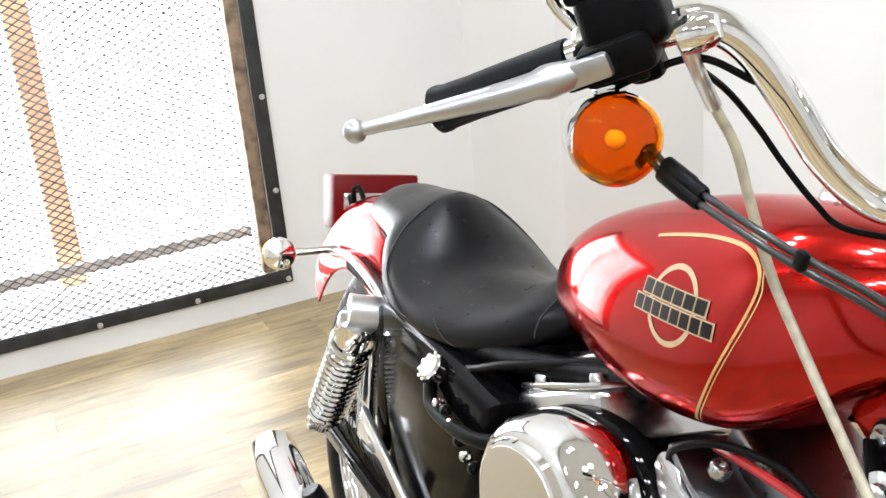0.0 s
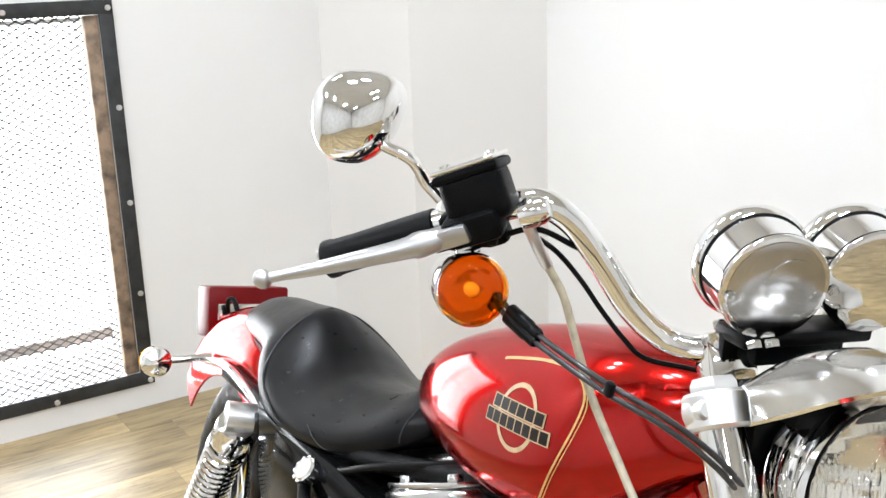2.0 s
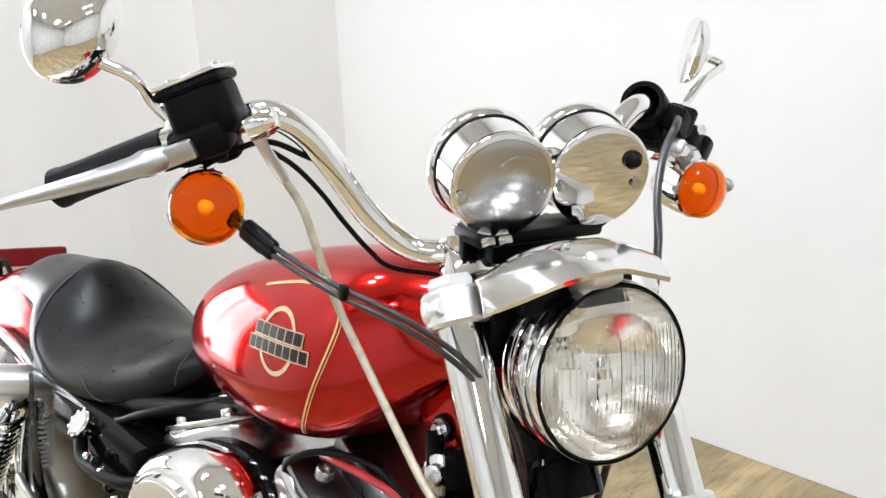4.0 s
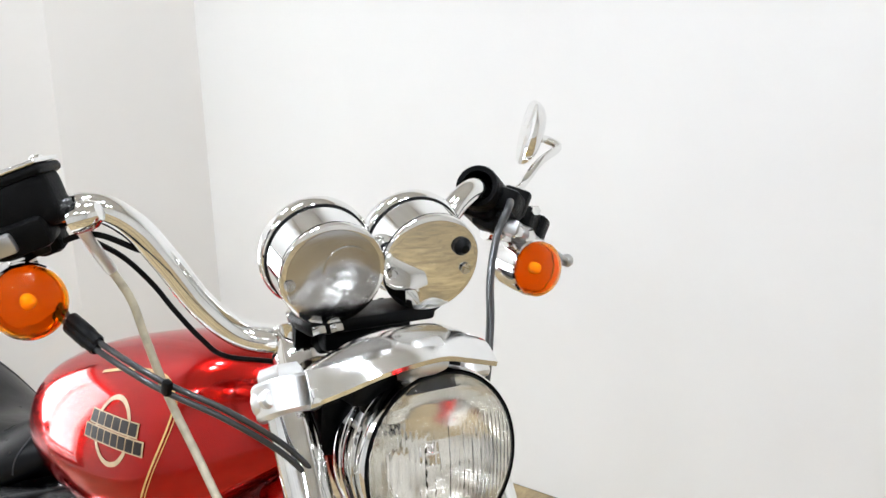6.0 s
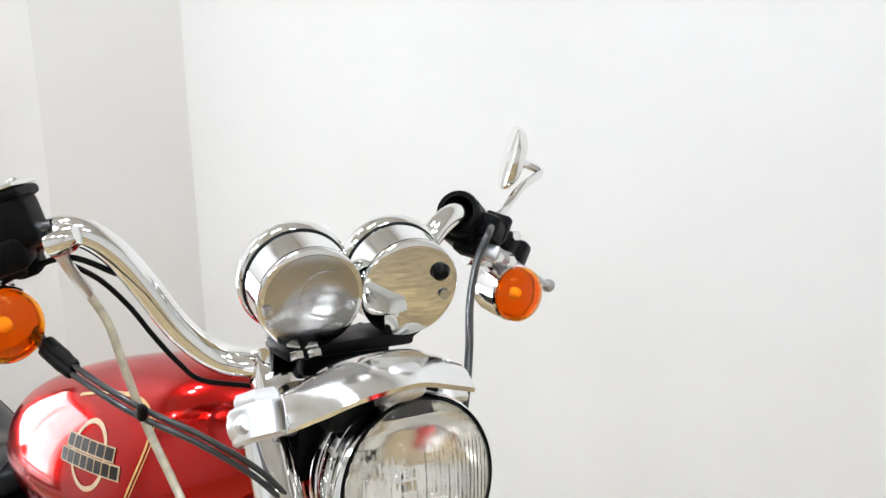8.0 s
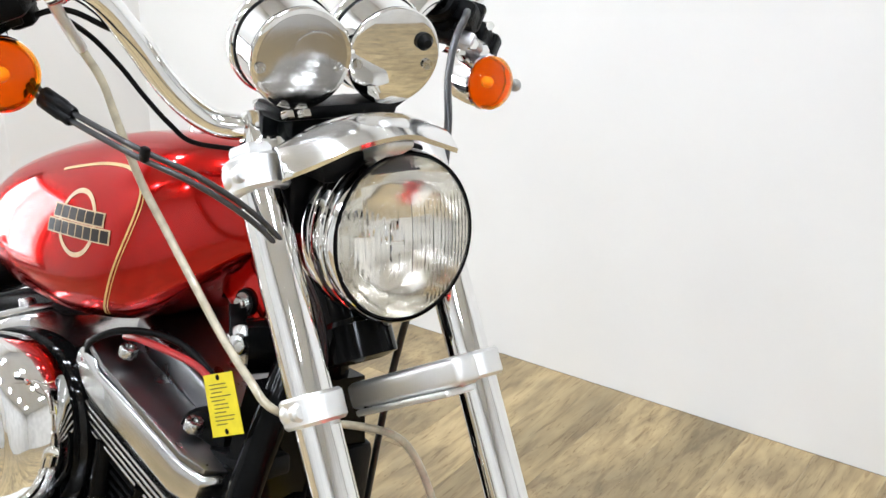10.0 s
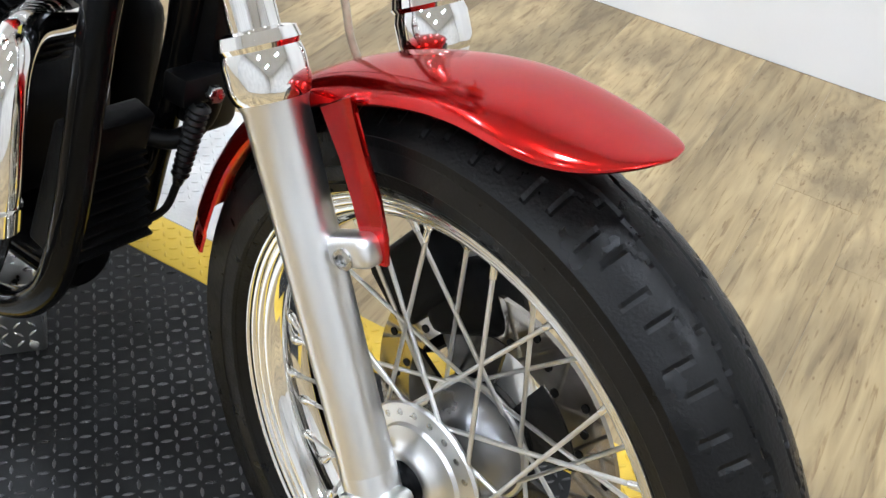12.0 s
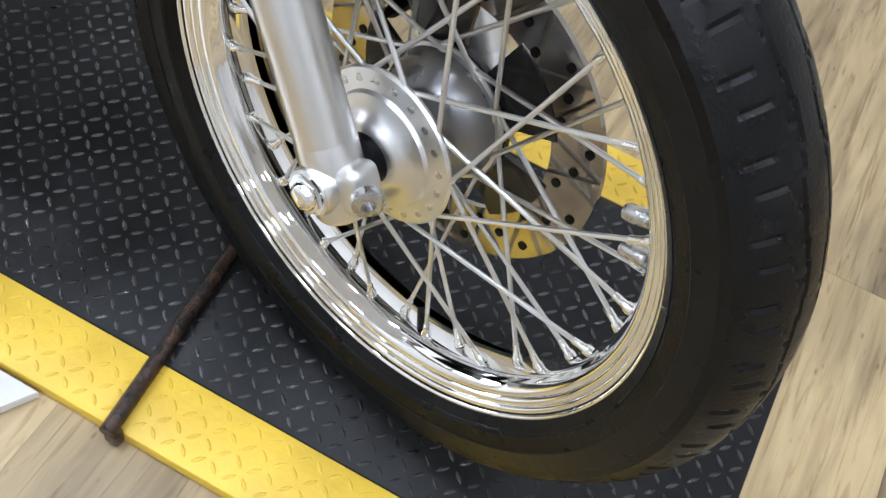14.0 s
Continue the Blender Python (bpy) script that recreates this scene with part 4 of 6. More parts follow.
for side in (-1, 1):
    d = bar_dir(side)
    bm = lathe(B(), [(0.013, 0.055), (0.0165, 0.057), (0.0165, 0.10), (0.0160, 0.135), (0.0165, 0.157), (0.0175, 0.160), (0.0175, 0.166), (0.012, 0.168), (0, 0.168)], along(bar_at(side, 0), d), 24)
    grip = part("grip", bm, BLACK, bike, "black rubber handgrip", FORK)
    up = Vector((0.25, 0, 1)) - d * Vector((0.25, 0, 1)).dot(d)
    up.normalize()
    fw = up.cross(d).normalized()
    if fw.x < 0:
        fw = -fw
    cm = Matrix.Translation(bar_at(side, 0.028)) @ Matrix(((fw.x, d.x, up.x, 0), (fw.y, d.y, up.y, 0), (fw.z, d.z, up.z, 0), (0, 0, 0, 1)))
    bm = B()
    if side < 0:
        rbox(bm, cm @ pose(0.0, -0.004, -0.004), 0.040, 0.052, 0.034, 0.008, 3)
        rbox(bm, cm @ pose(0.006, -0.020, -0.016), 0.026, 0.024, 0.022, 0.006, 2)
    else:
        rbox(bm, cm @ pose(0.0, -0.002, -0.008), 0.042, 0.058, 0.040, 0.008, 3)
        rbox(bm, cm @ pose(0.010, 0.0, -0.022), 0.028, 0.046, 0.026, 0.006, 2)
        lathe(bm, [(0.0170, -0.054), (0.0220, -0.055), (0.0232, -0.052), (0.0234, -0.034), (0.0222, -0.031), (0.0232, -0.028), (0.0232, -0.010), (0.0215, -0.006), (0.0135, -0.006)], cm @ pose(0, 0, 0, -90, 0, 0), 32)
    house = part("switch_housing", bm, CRINKLE, bike, "black handlebar switch housing", FORK)
    bm = B()
    rbox(bm, cm @ pose(0.024, 0.012, -0.006), 0.022, 0.03, 0.012, 0.003)
    rbox(bm, cm @ pose(0.024, -0.018, -0.012), 0.006, 0.014, 0.018, 0.002)
    part("switch_button", bm, BLACK, house)
    # lever and its perch
    piv = cm @ Vector((0.034, 0.006, 0.0 if side < 0 else -0.022))
    tip = Vector((-0.560, side * 0.420, 1.047)) if side < 0 else Vector((-0.615, 0.423, 0.990))
    lv = B()
    mid1, mid2 = piv.lerp(tip, 0.30) + 0.006 * fw, piv.lerp(tip, 0.72) + 0.004 * fw
    pts = glide([piv, mid1, mid2, tip], 8)
    rad = [0.0112 - 0.0066 * min(1, i / (len(pts) * 0.80)) for i in range(len(pts))]
    if side > 0:
        rad = [0.72 * r for r in rad]
    rad[:6] = [0.008, 0.0088, 0.0096, 0.0104, 0.0112, 0.0112]
    tube(lv, pts, rad, 14)
    bmesh.ops.create_uvsphere(lv, u_segments=16, v_segments=10, radius=0.0085, matrix=Matrix.Translation(tip))
    lever = part("lever", lv, LEVERALU, bike, "polished aluminium control lever with a ball end", FORK)
    bm = B()
    rbox(bm, Matrix.Translation(piv.lerp(tip, 0.05)) @ cm.to_3x3().to_4x4(), 0.020, 0.05, 0.017, 0.004, 2)
    part("lever_root", bm, LEVERALU, lever)
    bm = B()
    rbox(bm, cm @ pose(0.026, -0.012, 0.0), 0.03, 0.05, 0.026, 0.006, 2)
    part("lever_perch", bm, CRINKLE, bike, "black lever clamp on the handlebar", FORK)
    if side > 0:
        turned = cm.to_3x3().to_4x4()
        bm = rbox(B(), Matrix.Translation((-0.548, 0.286, 1.064)) @ turned, 0.038, 0.046, 0.034, 0.007, 2)
        rbox(bm, Matrix.Translation((-0.556, 0.312, 1.048)) @ turned, 0.030, 0.028, 0.040, 0.005, 2)
        rbox(bm, Matrix.Translation((-0.520, 0.255, 1.092)) @ turned, 0.030, 0.016, 0.030, 0.004, 2)
        perch = part("clutch_perch", bm, CRINKLE, bike, "black clutch lever perch with chrome fasteners", FORK)
        for q, r in (((-0.524, 0.278, 1.052), 0.0085), ((-0.510, 0.250, 1.062), 0.0075), ((-0.532, 0.292, 1.078), 0.006)):
            part("perch_nut", bolt(B(), q, (0.9, -0.35, 0.1), r, 0.012), CHROME, perch)
    if side < 0:
        bm = B()
        tm = cm @ pose(0.014, -0.020, 0.0) @ Matrix.Rotation(radians(-15), 4, "Y")
        rbox(bm, tm @ pose(0, 0, 0.019), 0.043, 0.056, 0.048, 0.012, 4)
        rbox(bm, tm @ pose(0, 0, 0.040), 0.045, 0.0595, 0.009, 0.004, 2)
        res = part("brake_reservoir", bm, CRINKLE, bike, "black front brake fluid reservoir", FORK)
        bm = B()
        rbox(bm, tm @ pose(0, 0, 0.0468), 0.044, 0.058, 0.004, 0.0015)
        part("reservoir_lid", bm, CHROME, res, "chrome reservoir lid")
        for dy in (-0.021, 0.021):
            part("lid_screw", bolt(B(), tm @ Vector((0, dy, 0.0486)), tm.col[2].to_3d(), 0.005, 0.003, False), CHROME, res)
        bm = B()
        lathe(bm, [(0, 0), (0.011, 0), (0.012, 0.006), (0.0115, 0.018), (0.008, 0.024), (0, 0.025)], along(cm @ Vector((0.024, -0.052, -0.004)), -d), 24)
        lathe(bm, [(0, 0), (0.0115, 0), (0.013, 0.002), (0.013, 0.008), (0.0115, 0.010), (0, 0.010)], along(cm @ Vector((0.022, -0.056, -0.004)), -d), 20)
        part("banjo_bolt", bm, CHROME, bike, "chrome brake hose banjo bolt", FORK)
    # direction signal
    sc = Vector((-0.500, side * 0.2555, 1.047)) if side < 0 else Vector((-0.505, 0.280, 1.018))
    sd = Vector((1, side * 0.06, 0.03)).normalized()
    sm = along(sc, sd)
    bm = lathe(B(), [(0, -0.066), (0.012, -0.064), (0.022, -0.055), (0.028, -0.038), (0.0305, -0.018), (0.0315, -0.006), (0.0300, -0.004), (0, -0.004)], sm, 40)
    sig = part("turn_signal", bm, CHROME, bike, "chrome bullet turn signal with amber lens", FORK)
    bm = lathe(B(), [(0.0298, -0.006), (0.0306, 0.0), (0.0300, 0.006), (0.026, 0.0115), (0.016, 0.015), (0, 0.016), (0, 0.0128), (0.006, 0.0124), (0.009, 0.0130), (0.012, 0.0118), (0.015, 0.0122), (0.018, 0.0106), (0.021, 0.0106), (0.0245, 0.0080), (0.0275, 0.004), (0.028, -0.006)], sm, 48, True)
    part("amber_lens", bm, AMBER, sig, "round amber lens").visible_shadow = False
    part("lamp_bowl", lathe(B(), [(0.0280, -0.003), (0.025, -0.012), (0.0205, -0.010), (0.018, -0.018), (0.0135, -0.015), (0.011, -0.021), (0.006, -0.019), (0, -0.022)], sm, 13), LAMPBOWL, sig, sharp=8)
    # unlit bulb, kept white to imitate reflected hot spots in the lens
    part("bulb_hot_spot", lathe(B(), [(0.004, -0.021), (0.0045, -0.012), (0.0065, -0.006), (0.006, 0.0), (0.0035, 0.003), (0, 0.004)], sm, 20), HOTSPOT, sig)
    bm = B()
    top = cm @ Vector((0.01, 0.0, -0.016 if side < 0 else -0.036))
    tube(bm, [sc + Vector((-0.034, 0, 0.012)), (sc + Vector((-0.034, 0, 0.03))).lerp(top, 0.45), top], [0.009, 0.009, 0.008], 12)
    lathe(bm, [(0, 0), (0.0125, 0), (0.0125, 0.010), (0, 0.010)], along((sc + Vector((-0.034, 0, 0.02))).lerp(top, 0.45), (0, 0, 1)), 6)
    part("signal_stalk", bm, CHROME, sig)
    # mirror
    mb = cm @ Vector((-0.004, 0.014, 0.012)) if side < 0 else cm @ Vector((0.004, 0.02, 0.01))
    if side < 0:
        mc = Vector((-0.573, -0.341, 1.182))
        stem = glide([mb, Vector((-0.553, -0.283, 1.128)), Vector((-0.552, -0.297, 1.148)), Vector((-0.560, -0.325, 1.162)), mc + Vector((0.012, 0.004, -0.010))], 6)
        face = Vector((0.88, -0.42, 0.20))
    else:
        mc = Vector((-0.636, 0.367, 1.151))
        stem = glide([mb, Vector((-0.600, 0.325, 1.090)), Vector((-0.612, 0.365, 1.118)), Vector((-0.622, 0.402, 1.133)), Vector((-0.632, 0.392, 1.142)), mc + Vector((0.004, 0.012, -0.008))], 6)
        face = Vector((0.50, 0.865, -0.24))
    bm = tube(B(), stem, 0.0052, 12)
    lathe(bm, [(0, 0), (0.010, 0), (0.010, 0.007), (0.0075, 0.011), (0, 0.011)], along(mb - Vector((0, 0, 0.004)), (0, 0, 1)), 18)
    mir = part("mirror_stem", bm, CHROME, bike, "chrome mirror stem", FORK)
    mm = Matrix.Translation(mc) @ face.to_track_quat("Z", "Y").to_matrix().to_4x4()
    # teardrop shell: wide at the outer top, narrow below
    rows = []
    upv = Vector((0, 0, 1)) - face.normalized() * face.normalized().z
    upv.normalize()
    acv = upv.cross(face.normalized()).normalized()
    upv, acv = (upv + 0.12 * acv).normalized(), (acv - 0.12 * upv).normalized()
    for f, h in ((0.0, -0.010), (0.93, -0.010), (1.0, -0.006), (0.98, 0.002), (0.90, 0.012), (0.72, 0.021), (0.45, 0.027), (0.2, 0.030), (0.02, 0.0305)):
        ring = []
        for i in range(40):
            a = 2 * math.pi * i / 40
            c, s = math.cos(a), math.sin(a)
            w = 0.0385 * math.copysign(abs(c) ** 0.8, c) * (1.0 + 0.18 * s) * max(f, 0.02)
            hh = 0.040 * math.copysign(abs(s) ** 0.85, s) * max(f, 0.02) + 0.006 * c * max(f, 0.02)
            ring.append(mc + acv * w + upv * hh + face.normalized() * h * (0.95 if side < 0 else 0.55))
        rows.append(ring)
    bm = loft(B(), rows)
    part("mirror_shell", bm, CHROME, mir, "teardrop chrome mirror shell")

# control cables
for dz, dy in ((0.0, 0.0), (-0.0056, -0.0025)):
    pts = [(-0.530, -0.248, 1.088), (-0.522, -0.236, 1.055), (-0.487, -0.2275, 1.034), (-0.450, -0.2185, 1.0245), (-0.385, -0.192, 1.0075), (-0.352, -0.150, 0.985), (-0.340, -0.105, 0.950), (-0.334, -0.075, 0.912), (-0.334, -0.050, 0.865), (-0.342, -0.034, 0.80), (-0.36, -0.03, 0.74)]
    tc = part("throttle_cable", tube(B(), glide([(x, y + dy, z + dz) for x, y, z in pts], 8), 0.0025, 10), CABLEGREY, bike, "grey sheathed throttle cable", FORK)
    d = Vector((0.037, 0.009, -0.0095))
    part("cable_boot", lathe(B(), [(0.004, 0), (0.0060, 0.001), (0.0060, 0.028), (0.0052, 0.030), (0.0052, 0.040), (0.0042, 0.042)], along(Vector((-0.492, -0.2285 + dy, 1.0355 + dz)) + 0.008 * Vector(d).normalized(), d), 14), BLACK, tc, "black rubber cable boot")
bm = B()
rbox(bm, along((-0.372, -0.190, 1.0045), d), 0.0065, 0.0125, 0.008, 0.002)
part("cable_clip", bm, BLACK, tc, "black cable clip")
bh = part("brake_hose", tube(B(), glide([(-0.490, -0.217, 1.108), (-0.494, -0.205, 1.090), (-0.503, -0.188, 1.066), (-0.496, -0.174, 1.040), (-0.486, -0.165, 1.005), (-0.472, -0.151, 0.955), (-0.442, -0.138, 0.910), (-0.405, -0.130, 0.872), (-0.366, -0.124, 0.838), (-0.332, -0.117, 0.812), (-0.302, -0.112, 0.797), (-0.312, -0.06, 0.765), (-0.319, -0.02, 0.749), (-0.284, 0.0, 0.751), (-0.271, 0.015, 0.735), (-0.262, 0.03, 0.70), (-0.247, 0.04, 0.65), (-0.232, 0.046, 0.606), (-0.20, 0.07, 0.55)], 8), 0.0037, 12),
     CABLE, bike, "clear-sheathed braided front brake hose", FORK)
part("hose_fitting", tube(B(), glide([(-0.488, -0.219, 1.112), (-0.494, -0.205, 1.090), (-0.503, -0.188, 1.066)], 4), 0.0052, 12), SATIN, bh, "steel hose end")
part("switch_wire", tube(B(), glide([(-0.500, -0.205, 1.094), (-0.512, -0.175, 1.074), (-0.513, -0.150, 1.048), (-0.502, -0.134, 1.024), (-0.489, -0.115, 0.999), (-0.480, -0.096, 0.983), (-0.460, -0.05, 0.975), (-0.42, -0.02, 0.965)], 8), 0.0024, 10), BLACK, bike, "black wiring tied under the handlebar", FORK)
part("switch_wire", tube(B(), glide([(-0.530, -0.27, 1.065), (-0.505, -0.235, 1.090), (-0.492, -0.205, 1.100), (-0.484, -0.17, 1.085)], 8), 0.0026, 10), BLACK, bike, "", FORK)
part("clutch_cable", tube(B(), glide([(-0.530, 0.250, 1.078), (-0.492, 0.226, 1.098), (-0.466, 0.203, 1.097), (-0.459, 0.185, 1.072), (-0.432, 0.158, 1.037), (-0.393, 0.130, 1.000), (-0.375, 0.112, 0.94), (-0.385, 0.10, 0.85), (-0.42, 0.10, 0.72), (-0.46, 0.10, 0.50)], 8), 0.0040, 12), CABLEGREY, bike, "grey sheathed clutch cable", FORK)

# ---- the motorcycle: frame, tank, seat and engine, in the frame of the leaning body ----
TANK = [(-0.980, 0.008, 0.762, 0.780), (-0.970, 0.028, 0.751, 0.798), (-0.936, 0.054, 0.747, 0.834), (-0.87, 0.082, 0.747, 0.876), (-0.78, 0.102, 0.743, 0.915), (-0.68, 0.112, 0.749, 0.947),
        (-0.60, 0.112, 0.766, 0.963), (-0.55, 0.100, 0.790, 0.969), (-0.51, 0.076, 0.824, 0.968), (-0.478, 0.050, 0.854, 0.960), (-0.452, 0.026, 0.880, 0.945), (-0.442, 0.010, 0.898, 0.925)]
TSHAPE = [(0, 0), (0.35, -0.005), (0.66, 0.01), (0.86, 0.06), (0.96, 0.16), (1.0, 0.30), (0.985, 0.46), (0.93, 0.62), (0.82, 0.77), (0.64, 0.89), (0.42, 0.96), (0.2, 0.993), (0, 1.0)]


def spread(table, steps):
    """Rows of numbers, filled in smoothly between the given ones."""
    out = []
    n = len(table)
    for i in range(n - 1):
        a, b, c, d = table[max(i - 1, 0)], table[i], table[i + 1], table[min(i + 2, n - 1)]
        for k in range(steps):
            t = k / steps
            out.append(tuple(0.5 * (2 * q + (r - p) * t + (2 * p - 5 * q + 4 * r - s) * t * t + (3 * q - p - 3 * r + s) * t ** 3) for p, q, r, s in zip(a, b, c, d)))
    out.append(tuple(table[-1]))
    return out


TROWS = spread(TANK, 5)
TSIDE = spread(TSHAPE, 3)


def tank_point(x, v, lift_by=0.0, side=-1):
    """A place on the tank's flank: x along it, v from 0 (bottom) to 1 (top)."""
    k = min(range(len(TROWS) - 1), key=lambda i: abs(TROWS[i][0] - x) if TROWS[i][0] <= x else 9)
    a, b = TROWS[k], TROWS[k + 1]
    f = (x - a[0]) / (b[0] - a[0])
    _, w, zb, zt = (p + (q - p) * f for p, q in zip(a, b))
    g = [p for p in TSIDE]
    j = 6
    while j < len(g) - 2 and g[j + 1][1] < v:
        j += 1
    e = (v - g[j][1]) / (g[j + 1][1] - g[j][1])
    y = (g[j][0] + (g[j + 1][0] - g[j][0]) * e) * w
    z = zb + (zt - zb) * v
    out = Vector((0, side * max(0.2, 1 - v), max(0, v - 0.3))).normalized()
    return Vector((x, side * y, z)) + out * lift_by


secs = []
for x, w, zb, zt in TROWS:
    right = [Vector((x, -u * w, zb + (zt - zb) * v)) for u, v in TSIDE]
    left = [Vector((x, u * w, zb + (zt - zb) * v)) for u, v in TSIDE[-2:0:-1]]
    secs.append(right + left)
tank = part("fuel_tank", loft(B(), secs), RED, bike, "candy red fuel tank with gold pinstripe", BODY, sharp=60)

# seat
SEAT = [(-0.905, 0.045, 0.725, 0.770, 0.0), (-0.930, 0.066, 0.700, 0.782, 0.0), (-0.965, 0.088, 0.676, 0.772, 0.0), (-1.01, 0.106, 0.655, 0.750, 0.002), (-1.06, 0.120, 0.641, 0.730, 0.004), (-1.12, 0.131, 0.632, 0.717, 0.006),
        (-1.18, 0.137, 0.627, 0.712, 0.008), (-1.23, 0.138, 0.627, 0.720, 0.006), (-1.27, 0.135, 0.629, 0.736, 0.004), (-1.31, 0.128, 0.638, 0.752, 0.002), (-1.345, 0.116, 0.656, 0.760, 0.0), (-1.38, 0.100, 0.678, 0.756, 0.0),
        (-1.45, 0.090, 0.676, 0.742, 0.0), (-1.53, 0.078, 0.665, 0.728, 0.0), (-1.60, 0.062, 0.652, 0.704, 0.0), (-1.635, 0.03, 0.652, 0.676, 0.0)]
SROWS = spread(SEAT, 5)
SSHAPE = spread([(0, 0), (0.6, 0), (0.95, 0.02), (1.0, 0.11), (1.0, 0.24), (0.94, 0.39), (0.80, 0.55), (0.62, 0.70), (0.42, 0.85), (0.21, 0.965), (0, 1.0)], 3)


def seat_point(row, u, v):
    x, w, zb, zt, dish = row
    return Vector((x, u * w, zb + (zt - zb) * v - dish * max(0, 1 - (u / 0.6) ** 2) * (1 if v > 0.6 else 0)))


secs = []
for row in SROWS:
    right = [seat_point(row, -u, v) for u, v in SSHAPE]
    left = [seat_point(row, u, v) for u, v in SSHAPE[-2:0:-1]]
    secs.append(right + left)
seat = part("seat", loft(B(), secs), LEATHER, bike, "stepped black leather seat", BODY, sharp=70)


def surface_strip(bm, pts, half, lift_by):
    """A flat painted line on the tank's flank through (x, v) pairs."""
    line = glide([(x, v, 0) for x, v in pts], 10)
    prev = None
    for i, p in enumerate(line):
        d = (line[min(i + 1, len(line) - 1)] - line[max(i - 1, 0)])
        d = Vector((d.x, d.y * 0.165, 0)).normalized()
        n = Vector((-d.y, d.x / 0.165, 0)) * half
        a = bm.verts.new(tank_point(p.x + n.x, min(0.985, max(0.03, p.y + n.y)), lift_by))
        b = bm.verts.new(tank_point(p.x - n.x, min(0.985, max(0.03, p.y - n.y)), lift_by))
        if prev:
            bm.faces.new((prev[0], prev[1], b, a))
        prev = (a, b)
    return bm




def tank_v(x, z):
    """How far up the flank the height z lies at x."""
    k = min(range(len(TROWS) - 1), key=lambda i: abs(TROWS[i][0] - x) if TROWS[i][0] <= x else 9)
    a, b = TROWS[k], TROWS[k + 1]
    f = (x - a[0]) / (b[0] - a[0])
    zb, zt = a[2] + (b[2] - a[2]) * f, a[3] + (b[3] - a[3]) * f
    return (z - zb) / (zt - zb)


STRIPE_LINE = [(x, tank_v(x, z)) for x, z in ((-0.600, 0.776), (-0.583, 0.810), (-0.566, 0.862), (-0.560, 0.898), (-0.568, 0.918), (-0.592, 0.927), (-0.632, 0.923), (-0.68, 0.910), (-0.71, 0.900))]
part("pinstripe", surface_strip(B(), STRIPE_LINE, 0.0013, 0.0006), GOLD, tank, "thin gold pinstripe")
part("pinstripe", surface_strip(B(), [(x + 0.0045, v) for x, v in STRIPE_LINE[:5]], 0.0006, 0.0006), GOLD, tank)


def badge_point(u, v, up):
    x, z = -0.642 + 0.992 * u - 0.12 * v, 0.861 + 0.12 * u + 0.992 * v
    return tank_point(x, tank_v(x, z), up)


def patch(bm, u0, u1, v0, v1, up, n=6):
    rows = [[bm.verts.new(badge_point(u0 + (u1 - u0) * i / n, v0 + (v1 - v0) * j / 2, up)) for j in range(3)] for i in range(n + 1)]
    for a, b in zip(rows, rows[1:]):
        for j in range(2):
            bm.faces.new((a[j], a[j + 1], b[j + 1], b[j]))
    return bm


# round emblem: a tan ring behind two rows of dark bars on tan
bm = B()
ring = [[bm.verts.new(badge_point(r * math.cos(a), r * math.sin(a), 0.0006)) for r in (0.0295, 0.0345)] for a in [2 * math.pi * i / 48 for i in range(48)]]
for a, b in zip(ring, ring[1:] + ring[:1]):
    bm.faces.new((a[0], a[1], b[1], b[0]))
part("emblem", bm, BADGE, tank, "tan ring emblem crossed by two rows of plain bars")
part("emblem_panel", patch(B(), -0.047, 0.047, 0.0004, 0.0150, 0.0010), BADGE, tank)
part("emblem_panel", patch(B(), -0.055, 0.058, -0.0150, -0.0002, 0.0010), BADGE, tank)
for v0, v1, u0, u1, n in ((0.0020, 0.0136, -0.046, 0.046, 6), (-0.0136, -0.0018, -0.054, 0.057, 8)):
    step = (u1 - u0) / n
    for i in range(n):
        a, b = u0 + i * step + 0.0010, u0 + (i + 1) * step - 0.0010
        part("emblem_bar", patch(B(), a, b, v0, v1, 0.0014, 2), BADGEDARK, tank)

# front mounting flange of the tank
bm = B()
outline = [(-0.550, 0.835), (-0.520, 0.880), (-0.490, 0.862), (-0.470, 0.843), (-0.457, 0.830), (-0.4535, 0.815), (-0.459, 0.803), (-0.470, 0.796), (-0.484, 0.797), (-0.497, 0.802), (-0.520, 0.815)]
prism(bm, [(x, z) for x, z in outline], Matrix.Translation((0.0, -0.013, 0.0)) @ Matrix.Rotation(radians(90), 4, "X"), 0.006, 0.0015)
flange = part("mounting_flange", bm, RED, tank, "red tank mounting flange")
part("grommet", lathe(B(), [(0.006, 0), (0.0135, 0), (0.0145, 0.003), (0.0135, 0.006), (0.006, 0.006)], along((-0.480, -0.015, 0.8157), (0, -1, 0)), 24), BLACK, tank, "black rubber grommet")
bm = lathe(B(), [(0, 0), (0.0105, 0), (0.0105, 0.002), (0, 0.002)], along((-0.480, -0.021, 0.8157), (0, -1, 0)), 20)
bolt(bm, (-0.480, -0.023, 0.8157), (0, -1, 0), 0.0075, 0.006)
part("tank_bolt", bm, STEEL, tank, "zinc hexagon bolt")
# filler cap
part("filler_cap", lathe(B(), [(0.036, -0.004), (0.038, 0.004), (0.036, 0.012), (0.028, 0.016), (0, 0.017)], along((-0.600, 0.030, 0.952), (0, 0.2, 1)), 36), CHROME, tank, "chrome filler cap")

# seat seams
def seat_on(i, k, side=-1, up=0.0008):
    row = SROWS[max(0, min(len(SROWS) - 1, i))]
    u, v = SSHAPE[max(0, min(len(SSHAPE) - 1, k))]
    return seat_point(row, side * u, v) + Vector((0, side * u * up, v * up))


